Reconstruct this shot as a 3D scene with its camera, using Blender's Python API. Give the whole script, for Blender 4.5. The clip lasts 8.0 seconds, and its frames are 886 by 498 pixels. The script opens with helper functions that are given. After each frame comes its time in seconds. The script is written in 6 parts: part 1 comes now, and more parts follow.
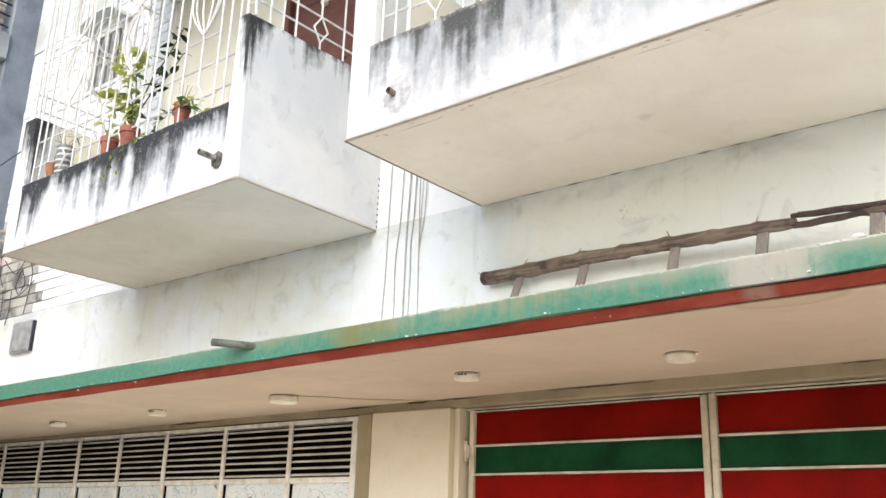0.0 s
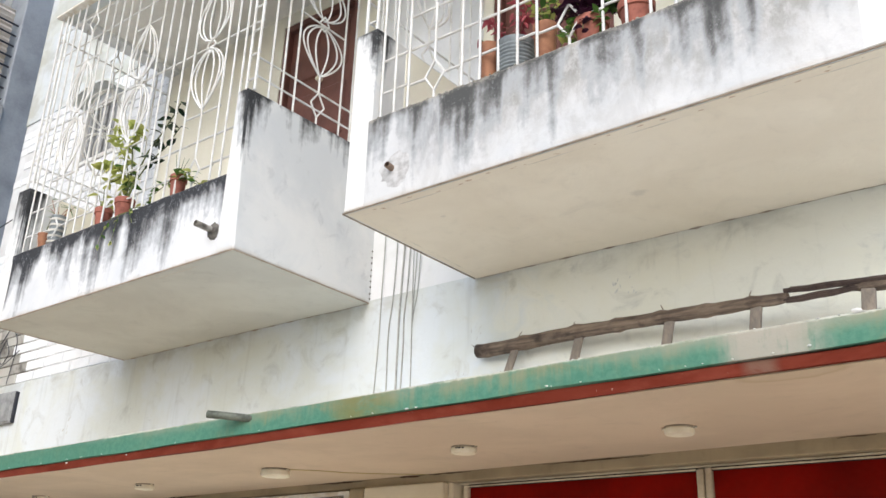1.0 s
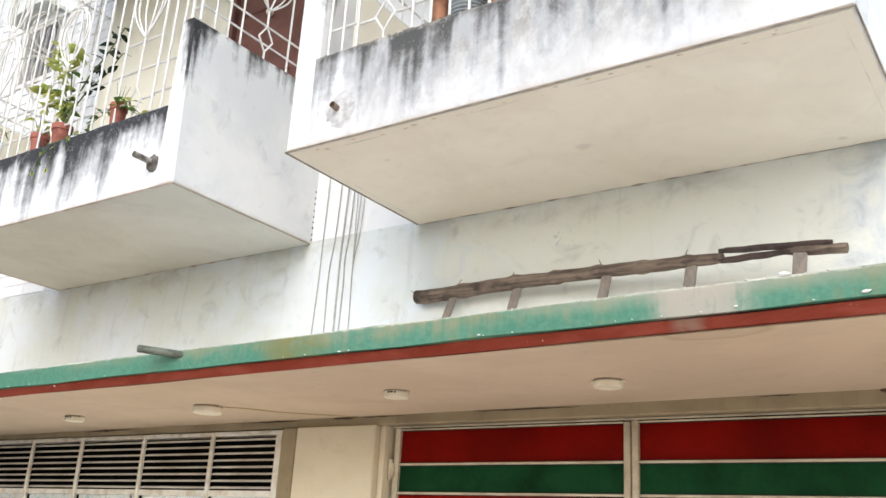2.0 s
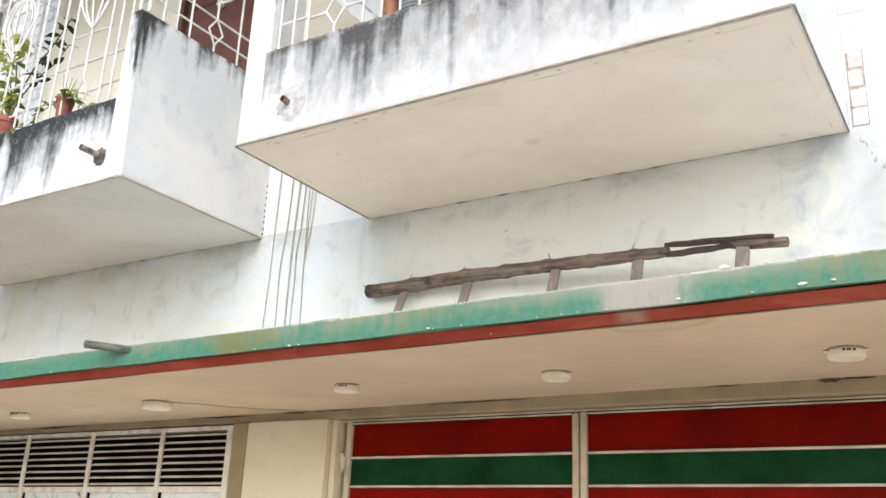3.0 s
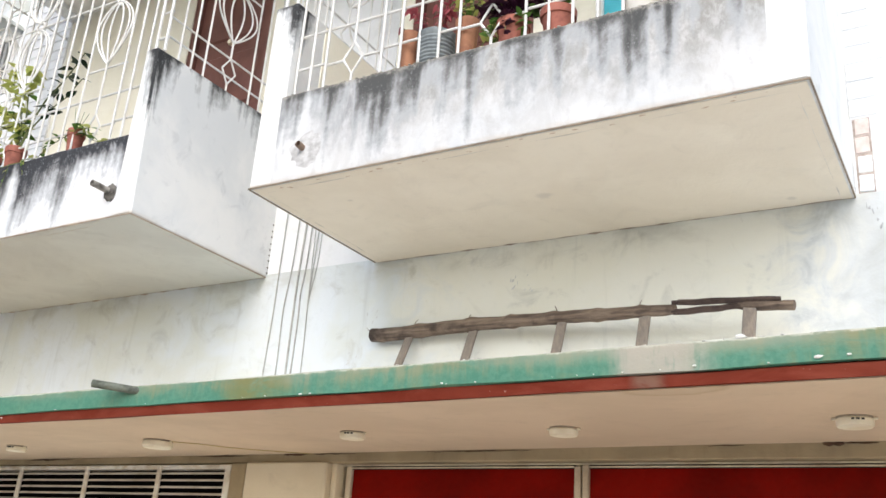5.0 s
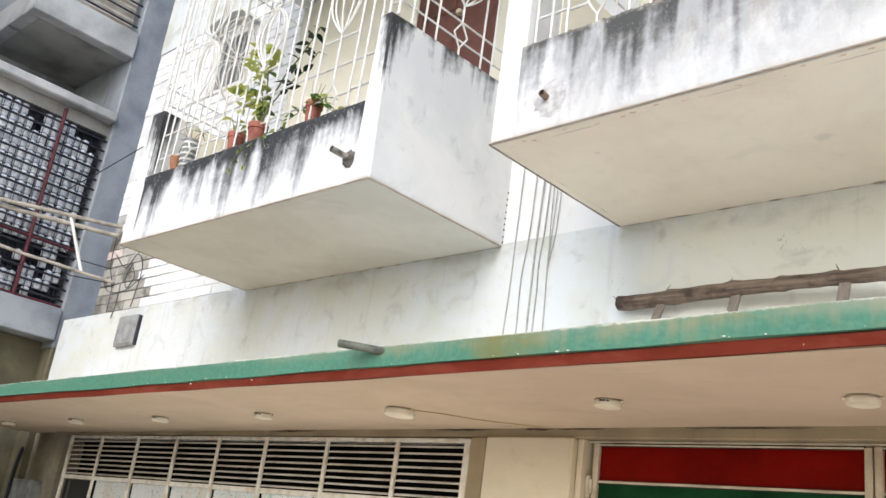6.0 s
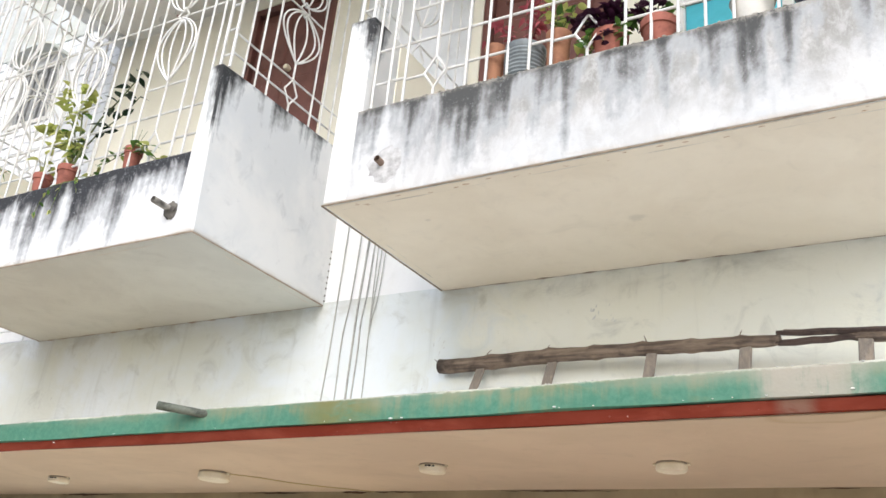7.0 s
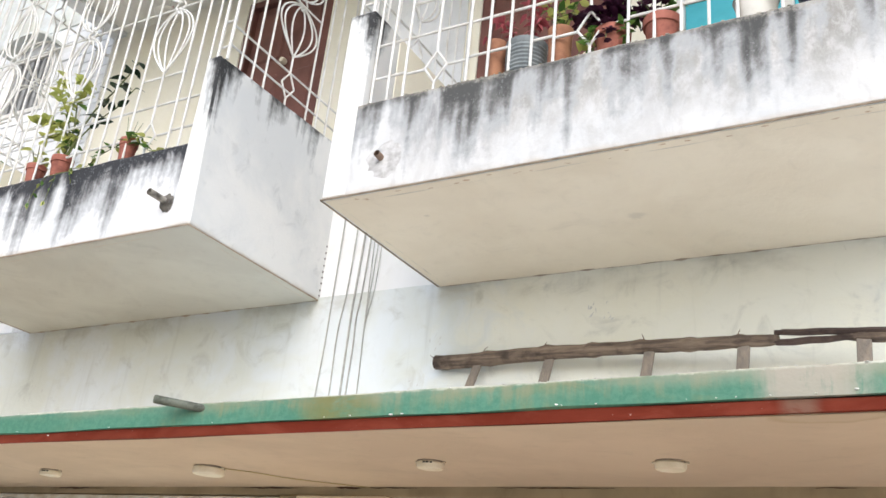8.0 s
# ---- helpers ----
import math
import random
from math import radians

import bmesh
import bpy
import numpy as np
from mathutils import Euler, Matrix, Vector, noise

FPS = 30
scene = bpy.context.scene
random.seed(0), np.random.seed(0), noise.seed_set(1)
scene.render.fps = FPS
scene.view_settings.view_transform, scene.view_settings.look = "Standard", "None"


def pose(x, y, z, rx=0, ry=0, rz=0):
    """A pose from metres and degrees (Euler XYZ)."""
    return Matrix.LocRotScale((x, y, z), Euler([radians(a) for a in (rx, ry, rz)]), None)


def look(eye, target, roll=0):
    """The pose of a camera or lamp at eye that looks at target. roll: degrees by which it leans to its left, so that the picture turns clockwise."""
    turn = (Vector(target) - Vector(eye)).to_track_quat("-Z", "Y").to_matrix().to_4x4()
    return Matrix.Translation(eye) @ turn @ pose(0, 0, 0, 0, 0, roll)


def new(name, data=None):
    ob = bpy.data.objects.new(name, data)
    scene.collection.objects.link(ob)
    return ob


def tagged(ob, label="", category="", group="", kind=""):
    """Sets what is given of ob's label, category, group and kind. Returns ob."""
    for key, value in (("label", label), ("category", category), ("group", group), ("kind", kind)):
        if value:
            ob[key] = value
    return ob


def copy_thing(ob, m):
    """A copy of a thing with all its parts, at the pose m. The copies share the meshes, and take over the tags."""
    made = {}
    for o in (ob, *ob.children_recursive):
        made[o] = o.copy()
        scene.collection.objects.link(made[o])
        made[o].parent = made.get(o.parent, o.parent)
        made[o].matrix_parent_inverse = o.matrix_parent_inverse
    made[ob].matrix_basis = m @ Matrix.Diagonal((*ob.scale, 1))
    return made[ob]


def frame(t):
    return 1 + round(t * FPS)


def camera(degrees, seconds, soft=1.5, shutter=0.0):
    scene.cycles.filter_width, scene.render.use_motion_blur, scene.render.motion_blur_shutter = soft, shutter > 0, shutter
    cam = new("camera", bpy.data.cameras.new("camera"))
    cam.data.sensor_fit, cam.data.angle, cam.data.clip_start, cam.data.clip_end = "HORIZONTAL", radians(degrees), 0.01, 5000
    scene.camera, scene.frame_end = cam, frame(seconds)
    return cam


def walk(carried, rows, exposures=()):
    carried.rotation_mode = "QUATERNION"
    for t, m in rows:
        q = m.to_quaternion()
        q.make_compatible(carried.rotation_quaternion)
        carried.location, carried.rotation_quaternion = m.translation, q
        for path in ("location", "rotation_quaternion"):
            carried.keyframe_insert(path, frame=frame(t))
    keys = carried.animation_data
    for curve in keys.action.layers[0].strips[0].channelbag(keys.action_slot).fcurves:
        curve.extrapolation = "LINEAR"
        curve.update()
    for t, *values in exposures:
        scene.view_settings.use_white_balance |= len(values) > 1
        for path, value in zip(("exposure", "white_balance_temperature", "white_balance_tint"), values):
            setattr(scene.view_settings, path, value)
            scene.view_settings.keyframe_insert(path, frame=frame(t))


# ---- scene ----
cam = camera(51.0, 8.0)
PATH = [
    (0, (2.584, -3.405, 1.662), (1.365, -1.936, 2.259), 1.9),
    (0.3, (2.66, -3.437, 1.66), (1.422, -1.998, 2.289), 0.1),
    (0.5, (2.583, -3.4, 1.669), (1.393, -1.963, 2.39), 2.8),
    (0.7, (2.592, -3.411, 1.679), (1.47, -1.984, 2.518), 2.9),
    (0.9, (2.645, -3.51, 1.637), (1.507, -2.081, 2.45), 0.8),
    (1, (2.554, -3.469, 1.65), (1.396, -2.018, 2.395), 1.9),
    (1.2, (2.58, -3.443, 1.649), (1.398, -1.975, 2.317), 3.5),
    (1.5, (2.562, -3.453, 1.666), (1.413, -1.954, 2.323), 3.7),
    (1.7, (2.566, -3.433, 1.663), (1.444, -1.912, 2.317), 3.7),
    (2.8, (2.592, -3.433, 1.656), (1.558, -1.835, 2.268), 2.5),
    (3, (2.598, -3.44, 1.653), (1.586, -1.835, 2.286), 2.5),
    (3.5, (2.603, -3.441, 1.663), (1.672, -1.802, 2.332), 1.9),
    (4, (2.614, -3.414, 1.682), (1.713, -1.744, 2.315), -0.6),
    (4.2, (2.593, -3.416, 1.691), (1.687, -1.752, 2.329), 0.6),
    (5.3, (2.492, -3.556, 1.708), (1.449, -1.993, 2.394), 6.4),
    (5.5, (2.406, -3.468, 1.703), (1.27, -1.95, 2.341), 7.4),
    (5.8, (2.347, -3.425, 1.667), (1.043, -2.036, 2.278), 7.7),
    (6, (2.261, -3.368, 1.628), (0.919, -2.035, 2.279), 8.0),
    (6.2, (2.235, -3.372, 1.634), (0.923, -2.024, 2.313), 8.6),
    (6.5, (2.18, -3.377, 1.627), (1.034, -1.926, 2.389), 8.9),
    (6.8, (2.176, -3.43, 1.652), (1.147, -1.908, 2.444), 7.8),
    (7, (2.183, -3.465, 1.65), (1.199, -1.919, 2.451), 5.7),
    (7.2, (2.218, -3.482, 1.666), (1.261, -1.921, 2.47), 5.0),
    (7.5, (2.191, -3.502, 1.647), (1.293, -1.932, 2.501), 5.0),
    (7.7, (2.171, -3.508, 1.661), (1.284, -1.931, 2.514), 5.2),
    (7.8, (2.16, -3.495, 1.658), (1.26, -1.921, 2.504), 5.4),
    (8, (2.14, -3.479, 1.651), (1.178, -1.916, 2.446), 6.0),
]
walk(cam, [(t, look(eye, target, roll)) for t, eye, target, roll in PATH], [(0, 0.87, 6520, 10), (0.5, 0.87, 6520, 10), (0.7, 0.80, 6520, 10), (0.9, 0.62, 6520, 10), (1.0, 0.60, 6520, 10), (1.5, 0.72, 6520, 10), (3.0, 0.80, 6520, 10), (3.5, 0.81, 6520, 10), (4.0, 0.83, 6520, 10), (5.5, 0.71, 6520, 10), (6.0, 0.74, 6520, 10), (7.0, 0.75, 6520, 10), (7.5, 0.79, 6520, 10), (8, 0.73, 6520, 10)])

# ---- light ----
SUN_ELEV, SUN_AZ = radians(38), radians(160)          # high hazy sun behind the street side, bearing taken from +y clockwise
world = bpy.data.worlds.new("world")
scene.world = world
world.use_nodes = True
wt = world.node_tree
sky = wt.nodes.new("ShaderNodeTexSky")
sky.sky_type = "NISHITA"
sky.sun_disc = False
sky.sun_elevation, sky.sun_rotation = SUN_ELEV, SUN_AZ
sky.air_density, sky.dust_density, sky.ozone_density = 1.0, 2.0, 1.5
wt.links.new(sky.outputs[0], wt.nodes["Background"].inputs[0])
wt.nodes["Background"].inputs[1].default_value = 0.15

sun_data = bpy.data.lights.new("sun", "SUN")
sun_data.energy, sun_data.angle, sun_data.color = 1.2, radians(70), (1.0, 0.97, 0.93)
sun = new("sun", sun_data)
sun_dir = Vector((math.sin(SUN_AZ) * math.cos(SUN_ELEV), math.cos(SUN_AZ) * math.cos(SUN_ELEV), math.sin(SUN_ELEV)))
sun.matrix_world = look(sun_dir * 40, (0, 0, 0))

# ---- node material tools ----
class Nodes:
    """A small builder for procedural surfaces in world metres."""

    def __init__(self, name):
        self.m = bpy.data.materials.new(name)
        self.m.use_nodes = True
        self.t = self.m.node_tree
        self.bsdf = self.t.nodes["Principled BSDF"]
        geo = self.t.nodes.new("ShaderNodeNewGeometry")
        self.pos, self.facing = geo.outputs["Position"], geo.outputs["True Normal"]

    def put(self, socket, value):
        if isinstance(value, bpy.types.NodeSocket):
            self.t.links.new(value, socket)
        else:
            socket.default_value = value

    def math(self, op, a, b=0.0, clamp=False):
        n = self.t.nodes.new("ShaderNodeMath")
        n.operation, n.use_clamp = op, clamp
        self.put(n.inputs[0], a)
        self.put(n.inputs[1], b)
        return n.outputs[0]

    def noise(self, scale=(1, 1, 1), detail=4.0, rough=0.55, shift=(0, 0, 0), warp=0.0):
        mp = self.t.nodes.new("ShaderNodeMapping")
        self.put(mp.inputs["Vector"], self.pos)
        mp.inputs["Scale"].default_value = scale if not isinstance(scale, (int, float)) else (scale,) * 3
        mp.inputs["Location"].default_value = shift
        n = self.t.nodes.new("ShaderNodeTexNoise")
        self.t.links.new(mp.outputs[0], n.inputs["Vector"])
        n.inputs["Scale"].default_value = 1.0
        n.inputs["Detail"].default_value, n.inputs["Roughness"].default_value, n.inputs["Distortion"].default_value = detail, rough, warp
        return n.outputs["Fac"]

    def ramp(self, fac, lo, hi):
        n = self.t.nodes.new("ShaderNodeMapRange")
        n.interpolation_type = "SMOOTHSTEP"
        self.put(n.inputs["Value"], fac)
        self.put(n.inputs["From Min"], lo)
        self.put(n.inputs["From Max"], hi)
        return n.outputs[0]

    def axis(self, i):
        n = self.t.nodes.new("ShaderNodeSeparateXYZ")
        self.put(n.inputs[0], self.pos)
        return n.outputs[i]

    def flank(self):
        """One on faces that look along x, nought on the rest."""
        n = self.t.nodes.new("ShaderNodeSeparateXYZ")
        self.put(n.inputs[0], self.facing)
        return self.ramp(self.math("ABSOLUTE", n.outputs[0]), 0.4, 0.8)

    def mix(self, fac, a, b):
        n = self.t.nodes.new("ShaderNodeMix")
        n.data_type = "RGBA"
        self.put(n.inputs[0], fac)
        for s, v in ((n.inputs[6], a), (n.inputs[7], b)):
            self.put(s, v if isinstance(v, bpy.types.NodeSocket) else (*v, 1.0))
        return n.outputs[2]

    def random(self):
        return self.t.nodes.new("ShaderNodeObjectInfo").outputs["Random"]

    def bump(self, height, strength, distance=0.004):
        n = self.t.nodes.new("ShaderNodeBump")
        n.inputs["Strength"].default_value, n.inputs["Distance"].default_value = strength, distance
        self.put(n.inputs["Height"], height)
        self.t.links.new(n.outputs[0], self.bsdf.inputs["Normal"])

    def done(self, colour, rough=0.8, metal=0.0, specular=0.3):
        self.put(self.bsdf.inputs["Base Color"], colour if isinstance(colour, bpy.types.NodeSocket) else (*colour, 1.0))
        self.put(self.bsdf.inputs["Roughness"], rough)
        self.bsdf.inputs["Metallic"].default_value = metal
        self.bsdf.inputs["Specular IOR Level"].default_value = specular
        return self.m


def plain(name, base, dark=None, scale=7.0, grain=90.0, rough=0.7, bump=0.15, metal=0.0, specular=0.3, vary=0.0):
    """A surface with mottling at two scales and fine relief."""
    n = Nodes(name)
    dark = dark or tuple(c * 0.6 for c in base)
    big = n.noise(scale, 5.0)
    fine = n.noise(grain, 3.0)
    f = n.math("ADD", n.ramp(big, 0.35, 0.75), n.math("MULTIPLY", n.math("SUBTRACT", fine, 0.5), 0.5), clamp=True)
    if vary:
        f = n.math("ADD", f, n.math("MULTIPLY", n.math("SUBTRACT", n.random(), 0.5), vary), clamp=True)
    n.bump(n.math("ADD", fine, big), bump)
    return n.done(n.mix(f, base, dark), rough, metal, specular)


def stained(name, base, top, reach, soot, seed=0.0, foot=0.0, amount=1.0, crust=0.05, frontal=False, streak=1.0, crumbs=False, wide=15.0, brow=0.35):
    """Whitewash with rain-borne mould that starts under an edge at height `top` and runs down in soft uneven streaks."""
    n = Nodes(name)
    z = n.axis(2)
    along = n.noise((3.4, 3.4, 0.5), 3.0, 0.5, shift=(seed, 0, 0))
    thin = n.noise((wide, wide, 0.6), 3.0, 0.55, shift=(seed * 2, 0, 0), warp=0.10)
    blob = n.noise((26, 26, 15), 5.0, 0.7, shift=(seed, 4, 0), warp=0.2)
    patch = n.noise(8.0, 7.0, 0.65, shift=(seed, seed, 0), warp=0.8)
    grit = n.noise(75.0, 5.0, 0.75)
    depth = n.math("SUBTRACT", top, z)
    v = n.math("SUBTRACT", 1.0, n.math("DIVIDE", depth, reach))
    for f, k in ((thin, 4.2 * streak), (along, 2.6), (patch, 1.2), (blob, 0.8), (grit, 0.45)):
        v = n.math("ADD", v, n.math("MULTIPLY", n.math("SUBTRACT", f, 0.5), k))
    edge = n.math("MULTIPLY", n.ramp(depth, crust, 0.0), n.math("ADD", n.ramp(patch, 0.3, 0.55), 0.25))
    v = n.math("ADD", v, n.math("MULTIPLY", edge, brow))
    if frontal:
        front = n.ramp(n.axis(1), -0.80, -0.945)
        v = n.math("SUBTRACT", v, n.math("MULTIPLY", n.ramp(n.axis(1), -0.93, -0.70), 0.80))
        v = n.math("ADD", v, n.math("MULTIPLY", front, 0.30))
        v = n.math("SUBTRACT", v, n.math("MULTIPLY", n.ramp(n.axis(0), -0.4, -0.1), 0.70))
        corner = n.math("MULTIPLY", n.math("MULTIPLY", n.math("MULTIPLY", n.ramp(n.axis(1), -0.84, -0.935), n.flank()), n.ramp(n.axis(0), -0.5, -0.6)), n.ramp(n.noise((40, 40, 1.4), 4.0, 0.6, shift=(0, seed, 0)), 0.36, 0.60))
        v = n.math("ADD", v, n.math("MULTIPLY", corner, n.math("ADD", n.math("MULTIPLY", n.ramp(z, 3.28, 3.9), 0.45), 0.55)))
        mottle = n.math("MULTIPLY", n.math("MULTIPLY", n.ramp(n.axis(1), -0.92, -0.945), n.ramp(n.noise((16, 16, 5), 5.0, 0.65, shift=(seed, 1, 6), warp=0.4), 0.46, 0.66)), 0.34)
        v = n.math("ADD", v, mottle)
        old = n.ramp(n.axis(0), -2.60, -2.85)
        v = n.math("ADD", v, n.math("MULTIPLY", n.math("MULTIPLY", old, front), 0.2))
    if crumbs:
        v = n.math("SUBTRACT", v, n.math("MULTIPLY", n.ramp(n.axis(0), 2.00, 2.12), 0.7))
        v = n.math("SUBTRACT", v, n.math("MULTIPLY", n.math("MULTIPLY", n.ramp(n.axis(0), 0.60, 0.85), n.ramp(n.axis(0), 1.75, 1.55)), 0.15))
        v = n.math("SUBTRACT", v, n.math("MULTIPLY", n.ramp(n.axis(0), 0.26, 0.12), 0.35))
    v = n.math("MULTIPLY", v, amount)
    cloud = n.ramp(n.noise(2.2, 5.0, 0.6, shift=(seed, 2, 0), warp=0.4), 0.42, 0.7)
    haze = tuple(c * f for c, f in zip(base, (0.76, 0.80, 0.84)))
    grey = tuple(c * f for c, f in zip(base, (0.62, 0.64, 0.66)))
    mid = tuple(0.28 * c + 0.5 * s for c, s in zip(base, soot))
    col = n.mix(n.math("MULTIPLY", cloud, 0.6), base, haze)
    col = n.mix(n.math("MULTIPLY", n.ramp(patch, 0.55, 0.75), 0.5), col, grey)
    if crumbs:
        wide_wash = n.noise((4.5, 4.5, 2.0), 6.0, 0.68, shift=(seed, 7, 1), warp=0.5)
        wash = n.math("ADD", depth, n.math("MULTIPLY", n.math("SUBTRACT", wide_wash, 0.5), 0.55))
        wash = n.math("MULTIPLY", n.ramp(wash, 0.40, 0.08), n.ramp(n.axis(0), 0.24, 0.42))
        wash = n.math("MULTIPLY", wash, n.math("ADD", n.math("MULTIPLY", n.ramp(blob, 0.36, 0.60), 0.55), 0.45))
        col = n.mix(n.math("MULTIPLY", n.ramp(n.noise((7, 7, 5), 6.0, 0.7, shift=(1, seed, 3), warp=0.6), 0.46, 0.66), 0.45), col, (0.45, 0.455, 0.455))
        col = n.mix(n.math("MULTIPLY", wash, 0.88), col, n.mix(n.ramp(n.axis(0), 0.5, 0.9), (0.25, 0.255, 0.265), (0.275, 0.27, 0.25)))
    col = n.mix(n.ramp(v, 0.05, 0.55), col, grey)
    col = n.mix(n.ramp(v, 0.40, 0.95), col, mid)
    col = n.mix(n.ramp(v, 0.72, 1.25), col, soot)
    col = n.mix(n.math("MULTIPLY", n.ramp(n.math("ADD", n.math("MULTIPLY", grit, 0.6), n.math("MULTIPLY", blob, 0.4)), 0.54, 0.64), n.math("MULTIPLY", n.ramp(v, 0.3, 0.7), 0.5)), col, grey)
    if crumbs:
        rim = n.math("MULTIPLY", n.ramp(n.math("ADD", depth, n.math("MULTIPLY", n.math("SUBTRACT", patch, 0.5), 0.09)), 0.035, 0.005), n.ramp(grit, 0.36, 0.56))
        col = n.mix(n.math("MULTIPLY", rim, 0.75), col, (0.40, 0.375, 0.33))
    if foot:
        low = n.math("MULTIPLY", n.ramp(z, foot + 0.035, foot), n.ramp(n.noise((6, 6, 20), 4.0), 0.35, 0.65))
        col = n.mix(n.math("MULTIPLY", low, 0.5), col, (0.50, 0.42, 0.33))
    n.bump(n.math("ADD", n.math("MULTIPLY", patch, 1.5), grit), 0.25, 0.005)
    return n.done(col, 0.85, 0.0, 0.2)


# ---- materials ----
white_front_dark = stained("whitewash_black_mould", (0.745, 0.76, 0.775), 3.65, 0.27, (0.045, 0.048, 0.055), 2.3, foot=3.22, crust=0.13, streak=0.8, wide=9.0, brow=0.62)
white_front_grey = stained("whitewash_grey_mould", (0.665, 0.675, 0.68), 3.64, 0.29, (0.085, 0.088, 0.088), 7.7, foot=3.22, crust=0.06, streak=1.2, crumbs=True, wide=7.5)
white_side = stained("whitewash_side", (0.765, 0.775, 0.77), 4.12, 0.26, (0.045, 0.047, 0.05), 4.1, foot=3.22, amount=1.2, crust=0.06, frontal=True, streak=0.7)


def plaster(name, base, olive, dirt, marks, seed, warm_lift=None, spill=None, blots=()):
    n = Nodes(name)
    cloud = n.noise(1.7, 5.0, 0.6, shift=(seed, 0, seed), warp=0.5)
    blot = n.noise(5.5, 6.0, 0.65, shift=(seed, 1, 0), warp=1.0)
    fine = n.noise(45.0, 4.0, 0.6)
    drip = n.noise((13, 13, 1.1), 4.0, 0.6, shift=(0, seed, 0))
    col = n.mix(n.math("MULTIPLY", n.ramp(cloud, 0.38, 0.62), 0.9), base, olive)
    if warm_lift:
        # yellowish plaster under the second balcony, lightened to offset its shade
        at = n.math("ADD", n.axis(0), n.math("MULTIPLY", n.math("SUBTRACT", blot, 0.5), 1.2))
        col = n.mix(n.math("MULTIPLY", n.math("MULTIPLY", n.ramp(at, -0.1, 0.5), n.ramp(at, 2.3, 1.9)), 0.70), col, warm_lift)
    if warm_lift:
        # blue-grey tint at the right end paints in the shade there
        cool_shade = n.math("MULTIPLY", n.ramp(n.math("ADD", n.axis(0), n.math("MULTIPLY", n.math("SUBTRACT", blot, 0.5), 0.6)), 1.75, 2.25), n.math("ADD", n.math("MULTIPLY", n.ramp(cloud, 0.35, 0.6), 0.5), 0.5))
        col = n.mix(n.math("MULTIPLY", cool_shade, 0.8), col, (0.47, 0.505, 0.53))
        joint = n.math("MULTIPLY", n.ramp(n.math("ADD", n.axis(2), n.math("MULTIPLY", n.math("SUBTRACT", blot, 0.5), 0.25)), 3.08, 3.21), n.ramp(n.noise((2.6, 2.6, 4.0), 5.0, 0.65, shift=(8, 0, 3)), 0.44, 0.62))
        col = n.mix(n.math("MULTIPLY", joint, 0.42), col, (0.38, 0.38, 0.32))
    col = n.mix(n.math("MULTIPLY", n.ramp(blot, 0.52, 0.78), dirt), col, tuple(c * 0.55 for c in olive))
    col = n.mix(n.math("MULTIPLY", n.ramp(drip, 0.56, 0.78), dirt * 0.7), col, tuple(c * 0.6 for c in olive))
    if spill:
        sx = n.math("MULTIPLY", n.math("SUBTRACT", n.axis(0), spill[0]), 0.55)
        sy = n.math("SUBTRACT", n.axis(1), spill[1])
        far = n.math("ADD", n.math("SQRT", n.math("ADD", n.math("MULTIPLY", sx, sx), n.math("MULTIPLY", sy, sy))), n.math("MULTIPLY", n.math("SUBTRACT", blot, 0.5), 0.06))
        ring = n.math("MULTIPLY", n.ramp(far, 0.085, 0.07), n.math("ADD", n.ramp(far, 0.045, 0.072), 0.25))
        col = n.mix(n.math("MULTIPLY", ring, 0.5), col, (0.50, 0.39, 0.25))
    for bx, by, size in blots:
        sx, sy = n.math("MULTIPLY", n.math("SUBTRACT", n.axis(0), bx), 0.8), n.math("SUBTRACT", n.axis(1), by)
        far = n.math("ADD", n.math("SQRT", n.math("ADD", n.math("MULTIPLY", sx, sx), n.math("MULTIPLY", sy, sy))), n.math("MULTIPLY", n.math("SUBTRACT", n.noise(30.0, 4.0), 0.5), size * 1.6))
        col = n.mix(n.math("MULTIPLY", n.ramp(far, size * 1.2, size * 0.3), 0.38), col, (0.50, 0.45, 0.38))
    scuff = n.math("MULTIPLY", n.ramp(n.noise((9, 9, 5), 8.0, 0.75, shift=(seed, 5, 2), warp=1.6), 0.65, 0.71), marks)
    col = n.mix(scuff, col, tuple(c * 0.4 for c in olive))
    n.bump(n.math("ADD", n.math("MULTIPLY", blot, 2.0), fine), 0.25, 0.006)
    return n.done(col, 0.88, 0.0, 0.2)


wall_plaster = plaster("wall_plaster", (0.685, 0.742, 0.778), (0.645, 0.68, 0.635), 0.44, 0.25, 1.3, warm_lift=(0.83, 0.82, 0.71))
strip_white = plaster("strip_whitewash", (0.83, 0.85, 0.87), (0.76, 0.78, 0.78), 0.22, 0.15, 4.4)
ceiling_white = plaster("ceiling_whitewash", (0.88, 0.87, 0.84), (0.81, 0.80, 0.77), 0.2, 0.1, 7.2)
under_plaster = plaster("slab_underside", (0.82, 0.745, 0.615), (0.765, 0.685, 0.555), 0.16, 0.1, 6.0, blots=((1.106, -0.452, 0.032), (1.98, -0.09, 0.018), (0.34, -0.70, 0.014)))
# darker, cooler underside copy: weaker bounce light put into the colour
under_shaded = plaster("slab_underside_shaded", (0.655, 0.67, 0.615), (0.59, 0.60, 0.55), 0.2, 0.15, 2.0)
soffit_paint = plaster("soffit_paint", (0.68, 0.562, 0.43), (0.62, 0.508, 0.385), 0.2, 0.08, 9.0, spill=(1.83, -1.15))
cream_paint = plaster("cream_paint", (0.92, 0.895, 0.78), (0.88, 0.85, 0.72), 0.12, 0.1, 3.0)
